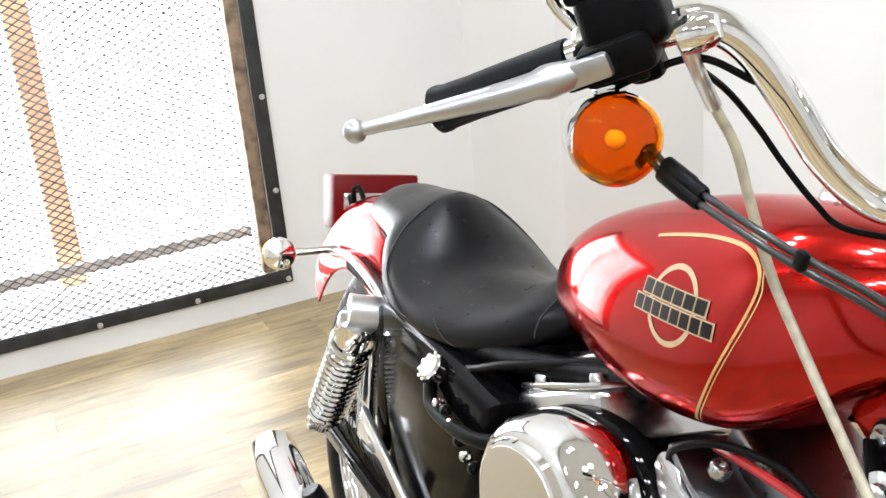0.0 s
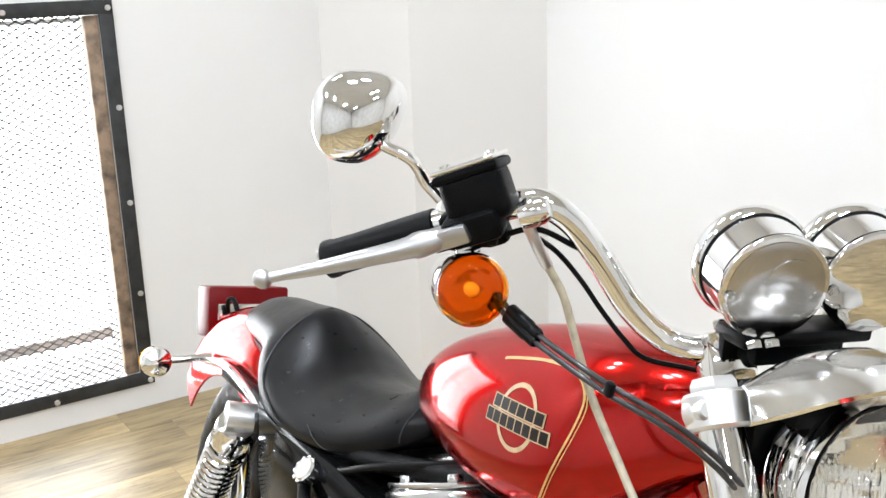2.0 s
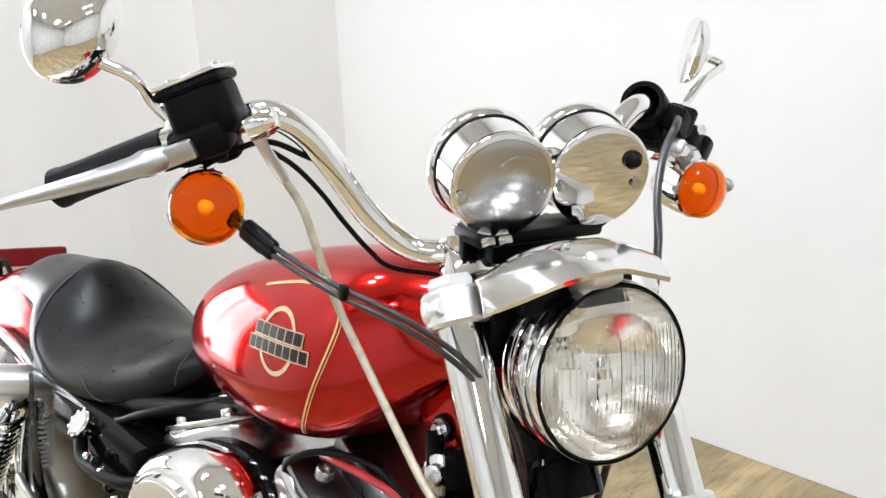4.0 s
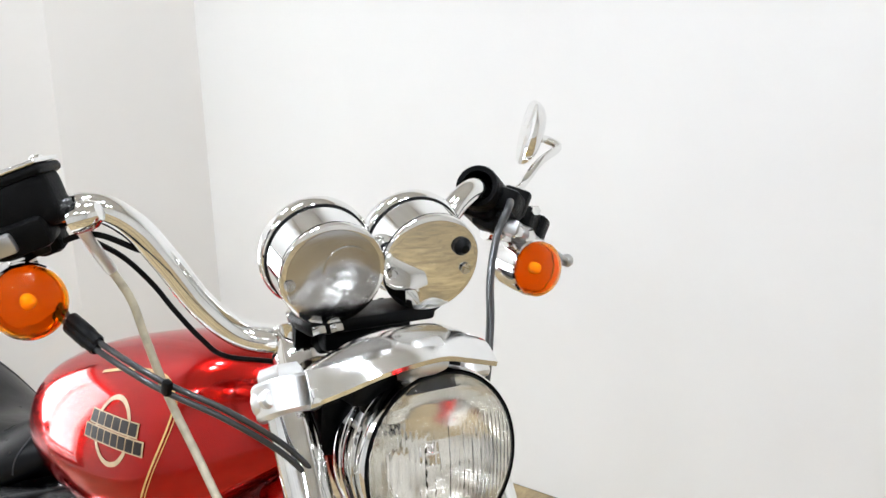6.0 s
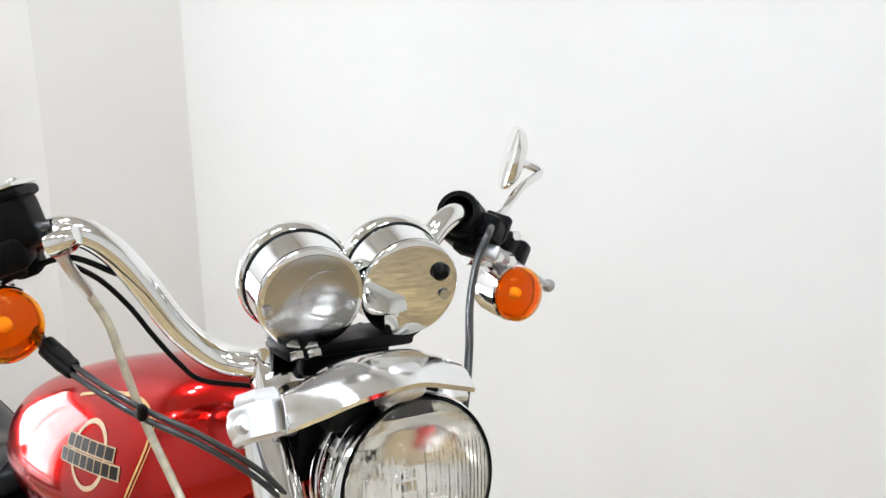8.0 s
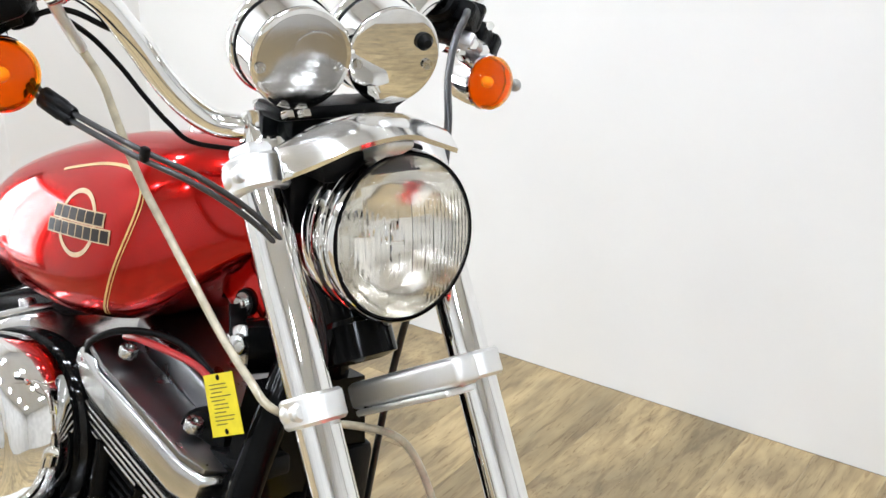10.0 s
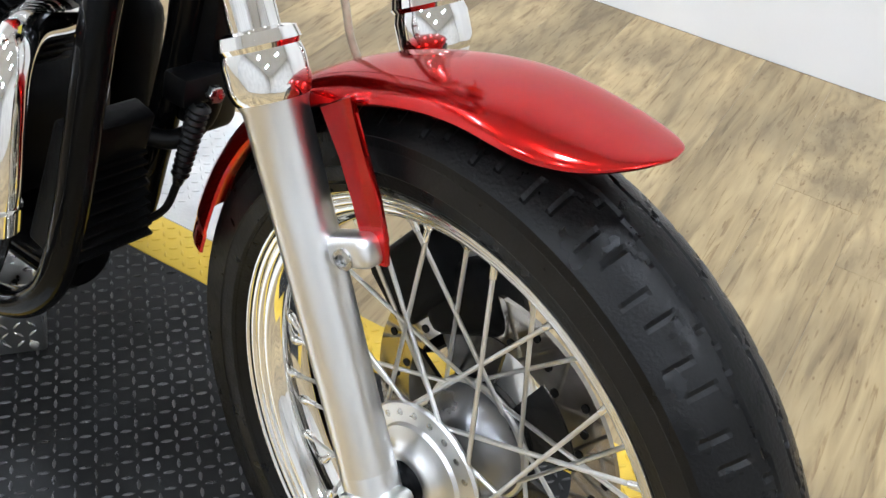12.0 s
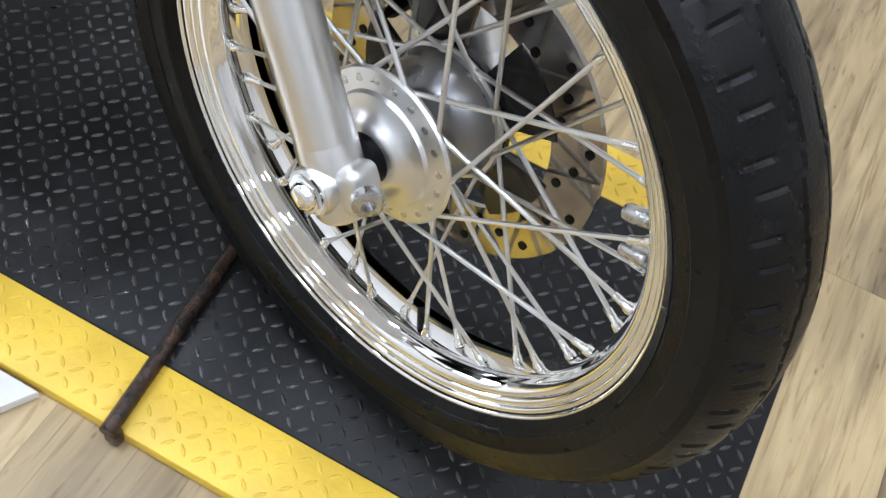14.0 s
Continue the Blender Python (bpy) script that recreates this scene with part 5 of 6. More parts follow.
seam = []
for i, k in ((25, 3), (30, 9), (35, 12), (40, 13), (44, 15), (48, 19), (50, 24), (51, 30)):
    seam.append(seat_on(i, k))
part("seam", tube(B(), glide(seam, 6), 0.0016, 6), THREAD, seat, "stitched seam")
part("seam", tube(B(), glide([Vector((p.x, -p.y, p.z)) for p in seam], 6), 0.0016, 6), THREAD, seat)
part("seam", tube(B(), glide([seat_on(6, k, -1) for k in range(9, 31, 3)], 4), 0.0010, 6), THREAD, seat)
part("seam", tube(B(), glide([seat_on(i, k, -1, 0.0004) for i, k in ((17, 6), (20, 8), (22, 11), (24, 14))], 4), 0.0007, 6), THREAD, seat)
part("seat_base", loft(B(), [[Vector((x, -w * 0.97, zb - 0.002)), Vector((x, w * 0.97, zb - 0.002)), Vector((x, w * 0.93, zb - 0.016)), Vector((x, -w * 0.93, zb - 0.016))] for x, w, zb, zt, _ in SROWS[5:]]), CRINKLE, seat, "black seat pan")

# frame
part("steering_head", lathe(B(), [(0.020, 0.575), (0.034, 0.578), (0.034, 0.61), (0.030, 0.615), (0.030, 0.69), (0.034, 0.695), (0.034, 0.728), (0.020, 0.73)], along(HEADLINE, STEER), 28), GLOSSBLACK, bike, "black steering head", BODY)
for side in (-1, 1):
    if side < 0:
        pts = [(-0.395, -0.022, 0.80), (-0.386, -0.055, 0.735), (-0.384, -0.088, 0.63), (-0.383, -0.101, 0.53), (-0.385, -0.111, 0.41), (-0.41, -0.113, 0.315), (-0.48, -0.113, 0.262)]
    else:
        pts = [(-0.395, 0.022, 0.80), (-0.396, 0.030, 0.735), (-0.404, 0.032, 0.63), (-0.415, 0.034, 0.53), (-0.436, 0.036, 0.41), (-0.462, 0.046, 0.315), (-0.52, 0.075, 0.262)]
    pts += [(-0.62, side * 0.113, 0.245), (-0.95, side * 0.113, 0.25), (-1.15, side * 0.113, 0.30), (-1.21, side * 0.11, 0.40), (-1.20, side * 0.105, 0.58)]
    part("downtube", tube(B(), glide(pts, 8), 0.0165, 16), GLOSSBLACK, bike, "gloss black frame downtube", BODY)
    part("seat_rail", tube(B(), glide([(-0.58, side * 0.03, 0.79), (-0.75, side * 0.05, 0.735), (-1.0, side * 0.09, 0.66), (-1.25, side * 0.105, 0.615), (-1.5, side * 0.11, 0.60)], 6), 0.0145, 12), CRINKLE, bike, "black frame seat rail", BODY)
part("backbone", tube(B(), [(-0.40, 0, 0.84), (-0.60, 0, 0.80), (-0.95, 0, 0.74)], 0.012, 18), GLOSSBLACK, bike, "black frame backbone tube", BODY)
bm = B()
p = [(-0.385, -0.062, 0.765), (-0.372, 0.05, 0.765), (-0.385, 0.095, 0.60), (-0.40, 0.05, 0.625), (-0.40, 0.0, 0.64), (-0.398, -0.05, 0.63), (-0.392, -0.088, 0.60)]
loft(bm, [[Vector(q) for q in p], [Vector(q) + Vector((-0.03, 0, 0.0)) for q in p]])
part("frame_gusset", bm, GLOSSBLACK, bike, "black frame gusset between the downtubes", BODY)
part("frame_bolt", bolt(B(), (-0.352, 0.02, 0.520), (1, -0.3, 0.1), 0.009, 0.008), STEEL, bike, "zinc frame bolt", BODY)
bm = B()
rbox(bm, pose(-0.372, 0.035, 0.522), 0.03, 0.095, 0.03, 0.004)
rbox(bm, pose(-0.408, 0.060, 0.572), 0.070, 0.050, 0.23, 0.012)
part("bracket", bm, BLACK, bike, "black front accessory bracket", BODY)
# bellows boot with its lead
bm = B()
prof = [(0.006, 0)]
for i in range(12):
    prof += [(0.0115 - 0.0002 * i, 0.004 + i * 0.0072), (0.0092 - 0.0002 * i, 0.0076 + i * 0.0072)]
prof += [(0.005, 0.096), (0, 0.098)]
lathe(bm, prof, along((-0.352, 0.004, 0.512), (-0.18, 0.0, -1)), 18)
part("bellows_boot", bm, RUBBER, bike, "ribbed black rubber boot", BODY)
part("breather_hose", tube(B(), glide([(-0.372, 0.045, 0.515), (-0.378, 0.040, 0.475), (-0.395, 0.020, 0.450), (-0.425, -0.005, 0.450)], 6), 0.010, 12), BLACK, bike, "black curved breather hose", BODY)
part("boot_lead", tube(B(), glide([(-0.369, 0.004, 0.418), (-0.377, -0.002, 0.385), (-0.402, -0.01, 0.362), (-0.430, -0.012, 0.368), (-0.45, -0.01, 0.38)], 6), 0.0042, 8), BLACK, bike, "", BODY)
# finned regulator
bm = B()
rbox(bm, pose(-0.420, -0.058, 0.420, 0, 12, 0), 0.03, 0.095, 0.145, 0.004)
regulator = part("voltage_regulator", bm, CRINKLE, bike, "black finned voltage regulator", BODY)
for i in range(12):
    part("regulator_fin", rbox(B(), pose(-0.402 - 0.0021 * (i - 6), -0.058, 0.420 - (i - 5.5) * -0.0105, 0, 12, 0), 0.022, 0.09, 0.0032, 0), CRINKLE, regulator)
part("oil_filter", lathe(B(), [(0, 0.0), (0.030, 0.002), (0.038, 0.010), (0.039, 0.018), (0.039, 0.09), (0, 0.092)], along((-0.428, -0.048, 0.312), (-1, 0, 0)), 32), GLOSSBLACK, bike, "black oil filter", BODY)

# engine
def cyl_frame(x, z, tilt):
    return Matrix.Translation((x, -0.01, z)) @ Matrix.Rotation(radians(tilt), 4, "Y")


engine = part("crankcase", rbox(rbox(B(), pose(-0.72, -0.01, 0.37), 0.37, 0.20, 0.20, 0.05, 4), pose(-0.95, 0, 0.37), 0.30, 0.18, 0.20, 0.04, 3), CRINKLE, bike, "black crinkle-finish engine crankcase", BODY)
for nm, cx, cz, tilt in (("front", -0.524, 0.690, 17.0), ("rear", -0.815, 0.686, -25.0)):
    cf = cyl_frame(cx, cz, tilt)
    # barrel fins
    for i in range(13):
        z = -0.064 - i * 0.0118
        w = 0.20 - 0.0035 * i
        bm = rbox(B(), cf @ pose(-0.022 if nm == "front" else 0.012, -0.028 if nm == "front" else 0.0, z), w - (0.02 if nm == "front" else 0), (0.12 if nm == "front" else 0.175) - 0.002 * i, 0.0042, 0.0016, 1)
        part("cooling_fin", bm, CRINKLE, engine)
    part("cylinder_barrel", rbox(B(), cf @ pose(-0.030 if nm == "front" else 0.012, -0.025 if nm == "front" else 0, -0.125), 0.15, 0.10, 0.19, 0.02, 3), CRINKLE, engine, "black cylinder barrel")
    bm = B()
    outline = [(-0.115, -0.092), (-0.07, -0.098), (0.075, -0.098), (0.103, -0.088), (0.117, -0.062), (0.117, 0.06), (0.10, 0.085), (-0.10, 0.085), (-0.118, 0.06), (-0.118, -0.07)]
    if nm == "rear":
        outline = [(x * 0.80 - 0.012, y * 0.92) for x, y in outline]
    prism(bm, outline, cf @ pose(0, 0, -0.009 if nm == "front" else -0.015), 0.042 if nm == "front" else 0.056, 0.010, 3)
    rocker = part("rocker_base", bm, ALU, engine, "polished aluminium rocker box")
    for i in range(4 if nm == "front" else 2):
        part("head_fin", prism(B(), [(x * (0.98 - 0.012 * i), y * (0.98 - 0.012 * i)) for x, y in outline], cf @ pose(0, 0, (-0.0365 if nm == "front" else -0.0505) - 0.0085 * i), 0.0036, 0.0012, 1), ALU, engine)
    part("head_core", prism(B(), [(x * 0.86, y * 0.86) for x, y in outline], cf @ pose(0, 0, -0.048), 0.04), CRINKLE, engine)
    bm = prism(B(), [(x * 0.97, y * 0.97) for x, y in outline], cf @ pose(0, 0, 0.0165), 0.007, 0.0015)
    part("rocker_gasket_plate", bm, ALU if nm == "rear" else DARKALU, engine)
    bm = prism(B(), [(x * 0.84, y * 0.66 + 0.022) for x, y in outline], cf @ pose(-0.006, 0.0, 0.034), 0.034, 0.009, 3)
    part("rocker_cover", bm, ALU if nm == "rear" else DARKALU, engine, "polished rocker cover")
    for u, v in ((-0.065, -0.072), (0.055, -0.072), (-0.065, 0.072), (0.055, 0.072)):
        m = lathe(B(), [(0, 0), (0.0095, 0), (0.0095, 0.008), (0.008, 0.010), (0.0045, 0.010), (0.0045, 0.007), (0, 0.007)], cf @ pose(u, v, 0.030 if nm == "front" else 0.019), 20)
        part("rocker_bolt", m, STEEL, engine)
    # pushrod tubes
    for dx in (-0.028, 0.022):
        a = cf @ Vector((dx * 1.5, -0.085, -0.06))
        b = Vector((-0.655 + (0.10 if nm == "front" else -0.04) + dx, -0.105, 0.50))
        bm = tube(B(), [a, b], 0.0105, 14)
        lathe(bm, [(0.010, 0), (0.013, 0.002), (0.013, 0.02), (0.009, 0.022)], along(b, a - b), 16)
        part("pushrod_tube", bm, GLOSSBLACK, engine, "black pushrod tube")
part("head_bolt", bolt(B(), (-0.472, -0.088, 0.602), (0.3, -1, 0.1), 0.011, 0.01), STEEL, engine, "zinc cylinder bolt")
# lugs ahead of the front head
bm = B()
lathe(bm, [(0, 0), (0.028, 0), (0.030, 0.004), (0.030, 0.035), (0.026, 0.042), (0, 0.043)], along((-0.475, -0.035, 0.682), (0.35, -0.9, 0.2)), 24)
rbox(bm, pose(-0.425, -0.05, 0.680, 0, -8, 0), 0.09, 0.05, 0.022, 0.006)
part("head_steady", bm, BLACK, engine, "black head steady bracket")
bm = lathe(B(), [(0, 0), (0.019, 0), (0.019, 0.003), (0.015, 0.005), (0.011, 0.006), (0.010, 0.012), (0.006, 0.014), (0, 0.014)], along((-0.452, -0.040, 0.785), (0.2, -1, 0.15)), 24)
part("mount_nut", bm, STEEL, engine, "zinc mount nut with a wide washer")
part("mount_tube", tube(B(), [(-0.450, -0.040, 0.784), (-0.40, 0.04, 0.790)], 0.027, 20), GLOSSBLACK, engine, "black top engine mount")
bm = B()
rbox(bm, along((-0.467, -0.036, 0.799), Vector((-0.028, 0.016, 0.031))), 0.018, 0.005, 0.045, 0.0015)
part("mount_link", bm, BLACK, engine)
part("plug_lead", tube(B(), glide([(-0.625, -0.095, 0.715), (-0.615, -0.10, 0.742), (-0.575, -0.085, 0.765), (-0.52, -0.06, 0.765), (-0.46, -0.05, 0.735), (-0.42, -0.05, 0.715)], 6), 0.0038, 10), BLACK, engine, "black spark plug lead")
part("wire", tube(B(), glide([(-0.60, -0.07, 0.748), (-0.56, -0.075, 0.757), (-0.50, -0.06, 0.752), (-0.47, -0.055, 0.74)], 6), 0.004, 8), REDWIRE, engine, "red wire")
part("plug_cap", tube(B(), [(-0.632, -0.09, 0.70), (-0.622, -0.098, 0.722)], [0.009, 0.007], 12), CHROME, engine, "metal spark plug boot")
# hanging card
tagm = B()
c = [(-0.448, -0.088, 0.763), (-0.409, -0.088, 0.782), (-0.388, -0.084, 0.728), (-0.429, -0.084, 0.707)]
loft(tagm, [[Vector(q) for q in c], [Vector(q) + Vector((0, 0.0008, 0)) for q in c]])
card = part("hang_tag", tagm, TAG, bike, "yellow card tag with printed rows", BODY)


def tag_at(u, v, up=0.0006):
    a, b, cc, dd = (Vector(q) for q in c)
    return a.lerp(b, u).lerp(dd.lerp(cc, u), v) + Vector((0, -up, 0))


rr = random.Random(3)
for i in range(11):
    v = 0.16 + 0.064 * i
    u0, u1 = 0.14 + rr.random() * 0.1, 0.55 + rr.random() * 0.35
    bm = B()
    bm.faces.new([bm.verts.new(tag_at(u, w)) for u, w in ((u0, v), (u1, v), (u1, v + 0.018), (u0, v + 0.018))])
    part("print_bar", bm, TAGINK, card)
for u, v in ((0.5, 0.06), (0.5, 0.93)):
    part("punch_hole", lathe(B(), [(0.0028, 0), (0, 0.0002)], along(tag_at(u, v), (0, -1, 0)), 12), BLACK, card)

# air cleaner
def oval(rx, rz, n=56):
    pts = []
    for i in range(n):
        a = 2 * math.pi * i / n
        c, s = math.cos(a), math.sin(a)
        x = rx * math.copysign(abs(c) ** 0.85, c)
        z = rz * math.copysign(abs(s) ** 0.85, s) * (1 + 0.10 * c)
        t = radians(10)
        pts.append((x * math.cos(t) - z * math.sin(t), x * math.sin(t) + z * math.cos(t)))
    return pts


def oval_shell(bm, steps, cx, cz):
    secs = [[Vector((cx + x * f, y + 0.025, cz + z * f)) for x, z in oval(0.122, 0.092)] for f, y in steps]
    return loft(bm, secs)


ACX, ACZ = -0.730, 0.620
ac = part("air_cleaner", oval_shell(B(), [(0.985, -0.132), (1.0, -0.138), (1.0, -0.150), (0.985, -0.165), (0.93, -0.183), (0.84, -0.195), (0.76, -0.1985), (0.735, -0.1985), (0.70, -0.2045), (0.66, -0.2055), (0.4, -0.2065), (0.02, -0.207)], ACX, ACZ), CHROME, bike, "oval chrome air cleaner cover", BODY)
part("backing_plate", oval_shell(B(), [(1.0, -0.112), (1.04, -0.114), (1.05, -0.122), (1.04, -0.131), (0.9, -0.132)], ACX + 0.006, ACZ), GLOSSBLACK, ac, "black air cleaner backing plate")
part("face_plate", oval_shell(B(), [(0.655, -0.2056), (0.65, -0.2066), (0.3, -0.2076), (0.02, -0.208)], ACX, ACZ), SATIN, ac, "satin centre panel")
part("carburettor", rbox(lathe(B(), [(0.03, -0.1), (0.03, 0.05)], along((-0.66, -0.02, 0.62), (0, 1, 0)), 20), pose(-0.66, -0.04, 0.63), 0.07, 0.06, 0.09, 0.01), ALU, engine, "alloy carburettor")

# gearcase cover
gc = [(-0.452, 0.505), (-0.475, 0.532), (-0.60, 0.520), (-0.80, 0.505), (-0.90, 0.46), (-0.92, 0.38), (-0.86, 0.29), (-0.72, 0.255), (-0.58, 0.265), (-0.50, 0.31), (-0.458, 0.40)]
XZ = Matrix.Rotation(radians(90), 4, "X")
cover = part("gearcase_cover", prism(B(), gc, Matrix.Translation((0, -0.128, 0)) @ XZ, 0.045, 0.012, 4), ALU, bike, "polished aluminium gearcase cover", BODY)
part("cover_rail", tube(B(), glide([(-0.462, -0.152, 0.512), (-0.50, -0.155, 0.522), (-0.62, -0.155, 0.508), (-0.85, -0.155, 0.485)], 6), 0.0155, 16), CHROME, cover, "chrome top rail of the cover")
part("timer_cover", lathe(B(), [(0.058, 0), (0.060, 0.006), (0.056, 0.012), (0.044, 0.014), (0.040, 0.010), (0, 0.012)], along((-0.545, -0.150, 0.400), (0, -1, 0)), 40), ALU, cover, "round timer cover")
for bx, bz in ((-0.487, 0.458), (-0.478, 0.39), (-0.535, 0.322), (-0.60, 0.305), (-0.62, 0.46), (-0.54, 0.485)):
    part("cover_screw", lathe(B(), [(0.012, 0), (0.012, 0.004), (0.0095, 0.006), (0.006, 0.006), (0.005, 0.002), (0, 0.002)], along((bx, -0.150, bz), (0, -1, 0)), 18), CHROME, cover)
part("primary_cover", rbox(B(), pose(-0.81, 0.15, 0.40), 0.48, 0.07, 0.22, 0.034, 4), CRINKLE, bike, "black primary drive cover", BODY)

# exhaust
front_pipe = [(-0.455, -0.07, 0.572), (-0.425, -0.13, 0.584), (-0.398, -0.168, 0.570), (-0.383, -0.185, 0.525), (-0.378, -0.193, 0.455), (-0.398, -0.20, 0.38), (-0.46, -0.205, 0.305), (-0.56, -0.205, 0.255), (-0.75, -0.20, 0.215), (-0.98, -0.195, 0.18), (-1.10, -0.19, 0.158)]
ex = part("exhaust_pipe", tube(B(), glide(front_pipe, 10), 0.0185, 24), CHROME, bike, "curved chrome front exhaust pipe", BODY)
for p, d in (((-0.379, -0.194, 0.448), (0.05, 0, 1)),):
    part("pipe_clamp", lathe(B(), [(0.0185, -0.012), (0.0225, -0.011), (0.0225, 0.011), (0.0185, 0.012)], along(p, d), 24), CHROME, ex, "chrome pipe clamp")
part("heat_shield", tube(B(), glide([(-0.381, -0.198, 0.440), (-0.400, -0.205, 0.375), (-0.46, -0.210, 0.300), (-0.56, -0.211, 0.246), (-0.75, -0.206, 0.217)], 8), 0.0225, 24), CHROME, ex, "chrome heat shield")
part("exhaust_pipe", tube(B(), glide([(-0.90, -0.05, 0.50), (-0.92, -0.08, 0.45), (-0.95, -0.12, 0.39), (-1.0, -0.17, 0.32), (-1.06, -0.20, 0.27), (-1.11, -0.215, 0.245)], 8), 0.0205, 20), CHROME, bike, "chrome rear exhaust pipe", BODY)
for y, z in ((-0.19, 0.165), (-0.215, 0.245)):
    bm = lathe(B(), [(0.024, 0.0), (0.038, 0.03), (0.0415, 0.06), (0.0425, 0.44), (0.041, 0.50), (0.0395, 0.502), (0.034, 0.49), (0.034, 0.30), (0, 0.30)], along((-1.08 if z < 0.2 else -1.05, y, z - 0.01), (-1, 0, 0.01)), 36)
    part("muffler", bm, CHROME, bike, "long chrome muffler", BODY)
part("footpeg", lathe(B(), [(0, 0), (0.014, 0), (0.0165, 0.003), (0.0165, 0.085), (0.014, 0.09), (0, 0.09)], along((-1.245, -0.178, 0.265), (-0.15, -0.55, 0.8)), 20), RUBBER, bike, "folded grey-black rubber footpeg", BODY)

# oil tank
ot = [(-1.30, 0.635), (-1.285, 0.54), (-1.22, 0.45), (-1.13, 0.38), (-0.99, 0.37), (-0.93, 0.47), (-0.90, 0.58), (-0.90, 0.645)]
oil = part("oil_tank", prism(B(), ot, Matrix.Translation((0, -0.065, 0)) @ XZ, 0.14, 0.022, 4), GLOSSBLACK, bike, "gloss black oil tank", BODY)
bm = lathe(B(), [(0.010, -0.02), (0.013, -0.004), (0.016, 0.0), (0.018, 0.004), (0.018, 0.011), (0.015, 0.014), (0, 0.015)], along((-1.045, -0.142, 0.620), (0.05, -0.75, 0.55)), 28)
part("oil_cap", bm, CHROME, oil, "scalloped chrome oil cap")
for i in range(10):
    a = 2 * math.pi * i / 10
    part("cap_lobe", lathe(B(), [(0, 0), (0.003, 0), (0.003, 0.011), (0, 0.012)], along((-1.045, -0.142, 0.620), (0.05, -0.75, 0.55)) @ pose(0.0172 * math.cos(a), 0.0172 * math.sin(a), 0.001), 8), CHROME, oil)
part("side_panel", prism(B(), [(-1.31, 0.60), (-1.30, 0.44), (-1.24, 0.40), (-1.22, 0.46), (-1.27, 0.62)], Matrix.Translation((0, -0.125, 0)) @ XZ, 0.02, 0.004), GLOSSBLACK, oil)
for i in range(7):
    t = i / 6
    part("hose_clip", lathe(B(), [(0.004, -0.004), (0.0075, -0.003), (0.0075, 0.003), (0.004, 0.004)], along((-1.03 + 0.14 * t, -0.150, 0.585 + 0.012 * math.sin(5 * t)), (1, 0, 0.3)), 12), CHROME if i % 2 else BLACK, oil)
part("oil_hose", tube(B(), glide([(-1.05, -0.145, 0.60), (-1.02, -0.152, 0.585), (-0.95, -0.15, 0.59), (-0.90, -0.14, 0.60), (-0.86, -0.12, 0.62)], 6), 0.009, 12), BLACK, oil, "black oil hose")
part("cable_loom", tube(B(), glide([(-0.80, -0.05, 0.735), (-0.93, -0.105, 0.676), (-1.0, -0.115, 0.640), (-1.08, -0.11, 0.61)], 6), 0.006, 12), BLACK, bike, "black wiring loom under the seat", BODY)

# rear wheel, fender, lamps, shocks
RA = Vector((-1.50, 0.0, 0.281))
RX = along(RA, (0, 1, 0))
rear_wheel = part("rear_wheel", lathe(B(), [(r * 0.86, h * 1.5) for r, h in rim_profile], RX, 96, True), CHROME, bike, "chrome laced rear rim", BODY)
part("tyre", tyre(B(), RX, 0.212, 0.321, 0.065, 300, 20), RUBBER, rear_wheel, "black rear tyre", sharp=50)
part("hub", lathe(B(), [(0, -0.07), (0.03, -0.07), (0.03, -0.05), (0.05, -0.048), (0.05, -0.042), (0.03, -0.035), (0.03, 0.05), (0, 0.05)], RX, 32), SATIN, rear_wheel)
bm = tube(B(), [(0.05, -0.045, 0), (0.192 * math.cos(radians(45)), -0.01, 0.192 * math.sin(radians(45)))], 0.0018, 6)
rsa = finish("spoke", bm, SATIN)
bm = tube(B(), [(0.05, -0.045, 0), (0.192 * math.cos(radians(-45)), -0.01, 0.192 * math.sin(radians(-45)))], 0.0018, 6)
rsb = finish("spoke", bm, SATIN)
for i in range(10):
    for k, me in enumerate((rsa, rsb)):
        part("spoke", me, None, rear_wheel, m=Matrix.Translation(RA) @ Matrix.Rotation(radians(36 * i + 18 * k), 4, "Y"))


def rear_section(a, r, half, drop, n=16, thick=0.003):
    d = Vector((math.cos(radians(a)), 0, math.sin(radians(a))))
    prof = []
    for i in range(n + 1):
        u = -1 + 2 * i / n
        prof.append((r - drop * abs(u) ** 3.2, half * math.sin(u * math.pi / 2)))
    return [RA + d * q + Vector((0, y, 0)) for q, y in prof] + [RA + d * (q - thick) + Vector((0, y * 0.97, 0)) for q, y in prof[::-1]]


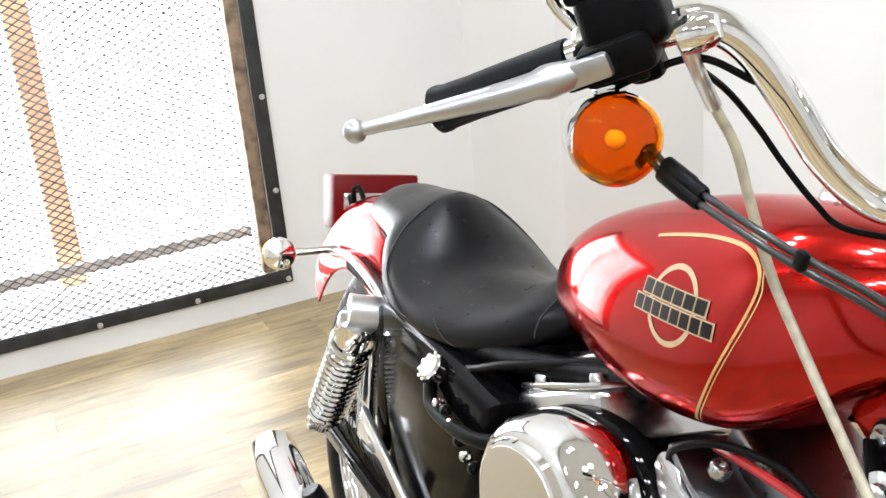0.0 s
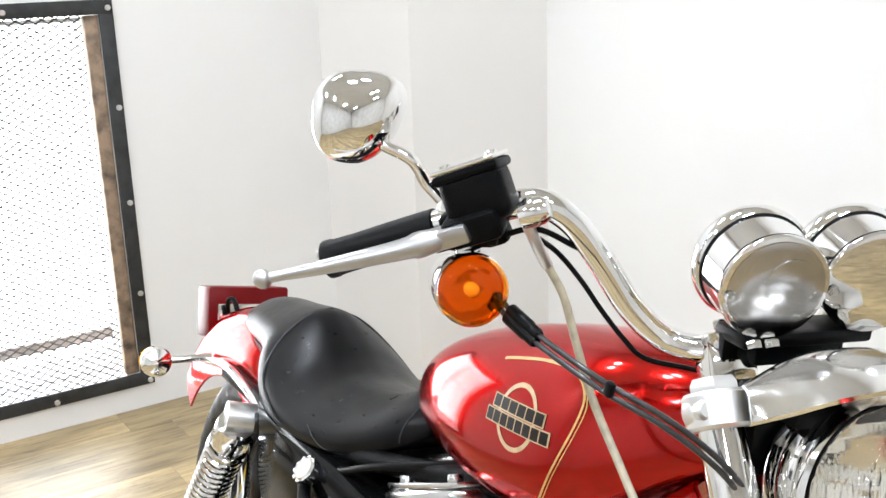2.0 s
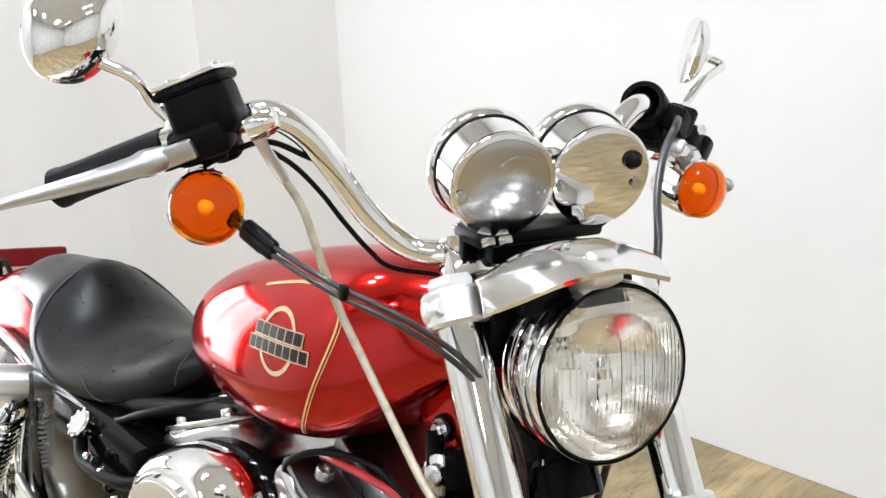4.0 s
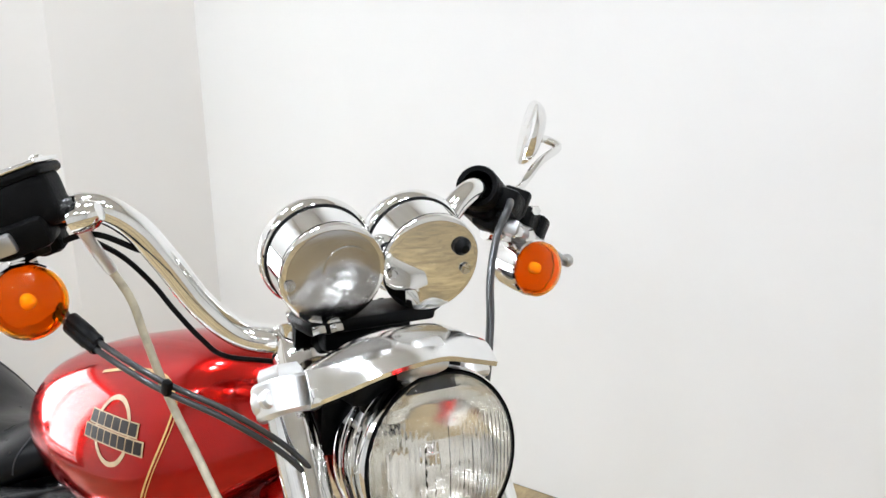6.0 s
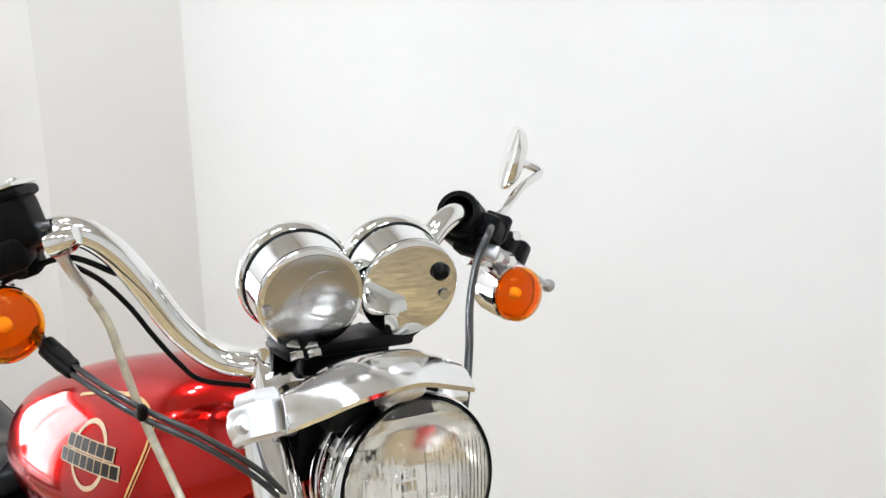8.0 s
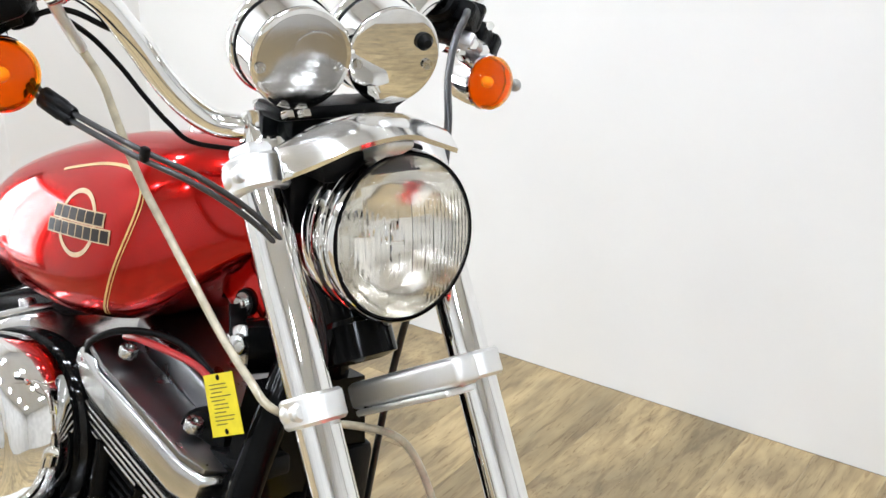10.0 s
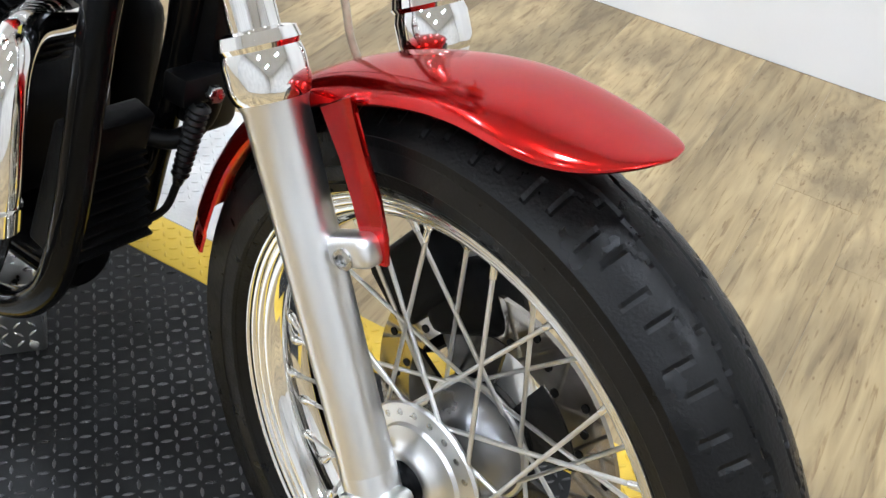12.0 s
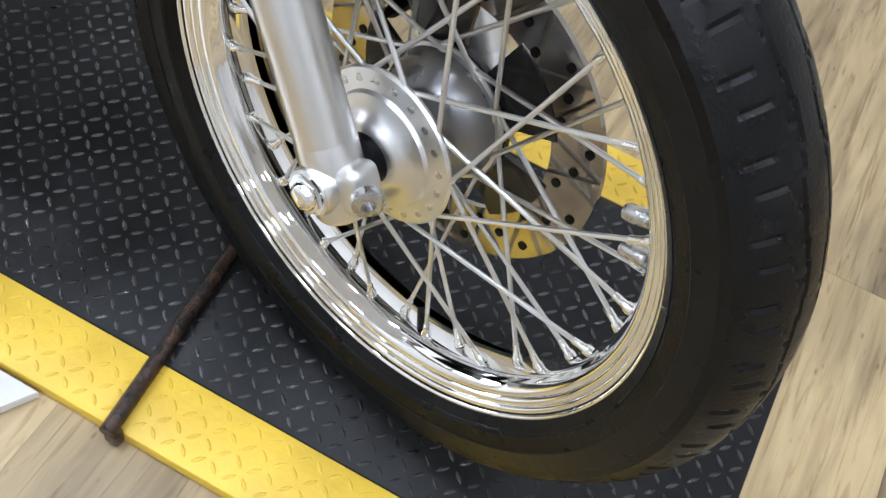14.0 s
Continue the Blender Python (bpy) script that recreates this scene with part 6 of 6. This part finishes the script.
rf = part("rear_fender", loft(B(), [rear_section(62 + 86 * i / 30, 0.420, 0.104 - 0.010 * (i / 30), 0.125) for i in range(31)]), RED, bike, "candy red rear fender", BODY)
for side in (-1, 1):
    part("fender_strut", tube(B(), glide([(-1.28, side * 0.118, 0.60), (-1.40, side * 0.118, 0.612), (-1.52, side * 0.114, 0.605), (-1.63, side * 0.108, 0.575)], 6), [0.008] * 19, 10), CHROME, rf, "chrome fender strut")
    sig = part("rear_turn_signal", lathe(B(), [(0, -0.030), (0.012, -0.028), (0.022, -0.020), (0.028, -0.006), (0.0285, 0.004), (0.026, 0.014), (0.020, 0.021), (0.010, 0.026), (0, 0.027)], along((-1.645, side * 0.200, 0.570), (0.75, side * -0.25, 0.1)), 28), CHROME, bike, "round chrome rear turn signal", BODY)
    part("signal_lens", lathe(B(), [(0.0262, 0.009), (0.026, 0.015), (0.018, 0.022), (0, 0.025)], along((-1.645, side * 0.200, 0.570), (-0.75, side * 0.25, -0.1)), 28), AMBER, sig)
    part("signal_stalk", tube(B(), [(-1.645, side * 0.185, 0.572), (-1.635, side * 0.10, 0.580)], 0.0075, 12), CHROME, sig)
    top, bot = Vector((-1.315, side * 0.150, 0.590)), Vector((-1.478, side * 0.150, 0.330))
    ax = bot - top
    sm = along(top, ax)
    L = ax.length
    sh = part("shock_absorber", lathe(B(), [(0.012, 0.02), (0.012, L - 0.02)], sm, 16), CHROME, bike, "chrome coil-over rear shock absorber", BODY)
    turns = []
    for i in range(14 * 16 + 1):
        a = 2 * math.pi * i / 16
        turns.append(sm @ Vector((0.0295 * math.cos(a), 0.0295 * math.sin(a), 0.066 + (L - 0.105) * i / (14 * 16))))
    part("coil_spring", tube(B(), turns, 0.0054, 8), CHROME, sh, "chrome coil spring")
    part("upper_shroud", lathe(B(), [(0.020, 0.012), (0.031, 0.016), (0.0325, 0.022), (0.0325, 0.062), (0.030, 0.066)], sm, 28), CHROME, sh)
    part("top_eye", lathe(B(), [(0, -0.030), (0.022, -0.030), (0.0255, -0.026), (0.0255, 0.022), (0, 0.022)], along(top, (-0.2, side, 0.1)), 24), SATIN, sh, "satin metal top mount")
    part("lower_cup", lathe(B(), [(0.030, L - 0.042), (0.032, L - 0.036), (0.028, L - 0.022), (0.016, L - 0.010), (0.016, L + 0.012), (0, L + 0.012)], sm, 24), CHROME, sh)
    part("lower_nut", bolt(B(), bot + Vector((0, side * 0.012, 0)), (0, side, 0), 0.013, 0.014), STEEL, sh)
    part("swingarm", rbox(B(), along((-1.32, side * 0.112, 0.315), Vector((0.42, 0, 0.05))), 0.045, 0.026, 0.46, 0.008, 2), GLOSSBLACK, bike, "black swingarm tube", BODY)
BAR = Matrix.Translation((-1.165, -0.148, 0.425)) @ Matrix.Rotation(radians(100), 4, "Y") @ Matrix.Rotation(radians(90), 4, "Z")
part("belt_guard", rbox(B(), BAR, 0.010, 0.020, 0.24, 0.003), SATIN, bike, "bare metal rear brake guard bar", BODY)
tl = part("tail_lamp", rbox(B(), Matrix.Translation((-1.770, 0.0, 0.628)) @ Matrix.Rotation(radians(-14), 4, "Y"), 0.075, 0.165, 0.100, 0.006, 2), REDLENS, bike, "square red tail lamp", BODY)
part("lamp_frame", rbox(B(), Matrix.Translation((-1.733, 0.0, 0.616)) @ Matrix.Rotation(radians(-14), 4, "Y"), 0.012, 0.13, 0.075, 0.004), CHROME, tl)
part("lamp_lead", tube(B(), glide([(-1.715, -0.05, 0.640), (-1.705, -0.055, 0.668), (-1.69, -0.05, 0.675), (-1.67, -0.045, 0.655)], 5), 0.005, 8), BLACK, tl)

# ---- floor planks ----
plank_mesh = finish("plank", rbox(B(), pose(0, 0, 0), 0.1530, 1.2200, 0.006, 0.0004, 1), PLANK)
rr = random.Random(11)
x = -2.98 + 0.076
while x < 3.6:
    y = -4.5 + rr.random() * 1.2
    while y < WY + 0.58:
        lo, hi = max(y - 0.6098, -3.99), min(y + 0.6098, WY - 0.002)
        if hi - lo > 0.05:
            part("plank", plank_mesh, None, floor, m=pose(x, (lo + hi) / 2, FLOOR_Z - 0.003) @ Matrix.Diagonal((1, (hi - lo) / 1.22, 1, 1)))
        y += 1.22
    x += 0.153
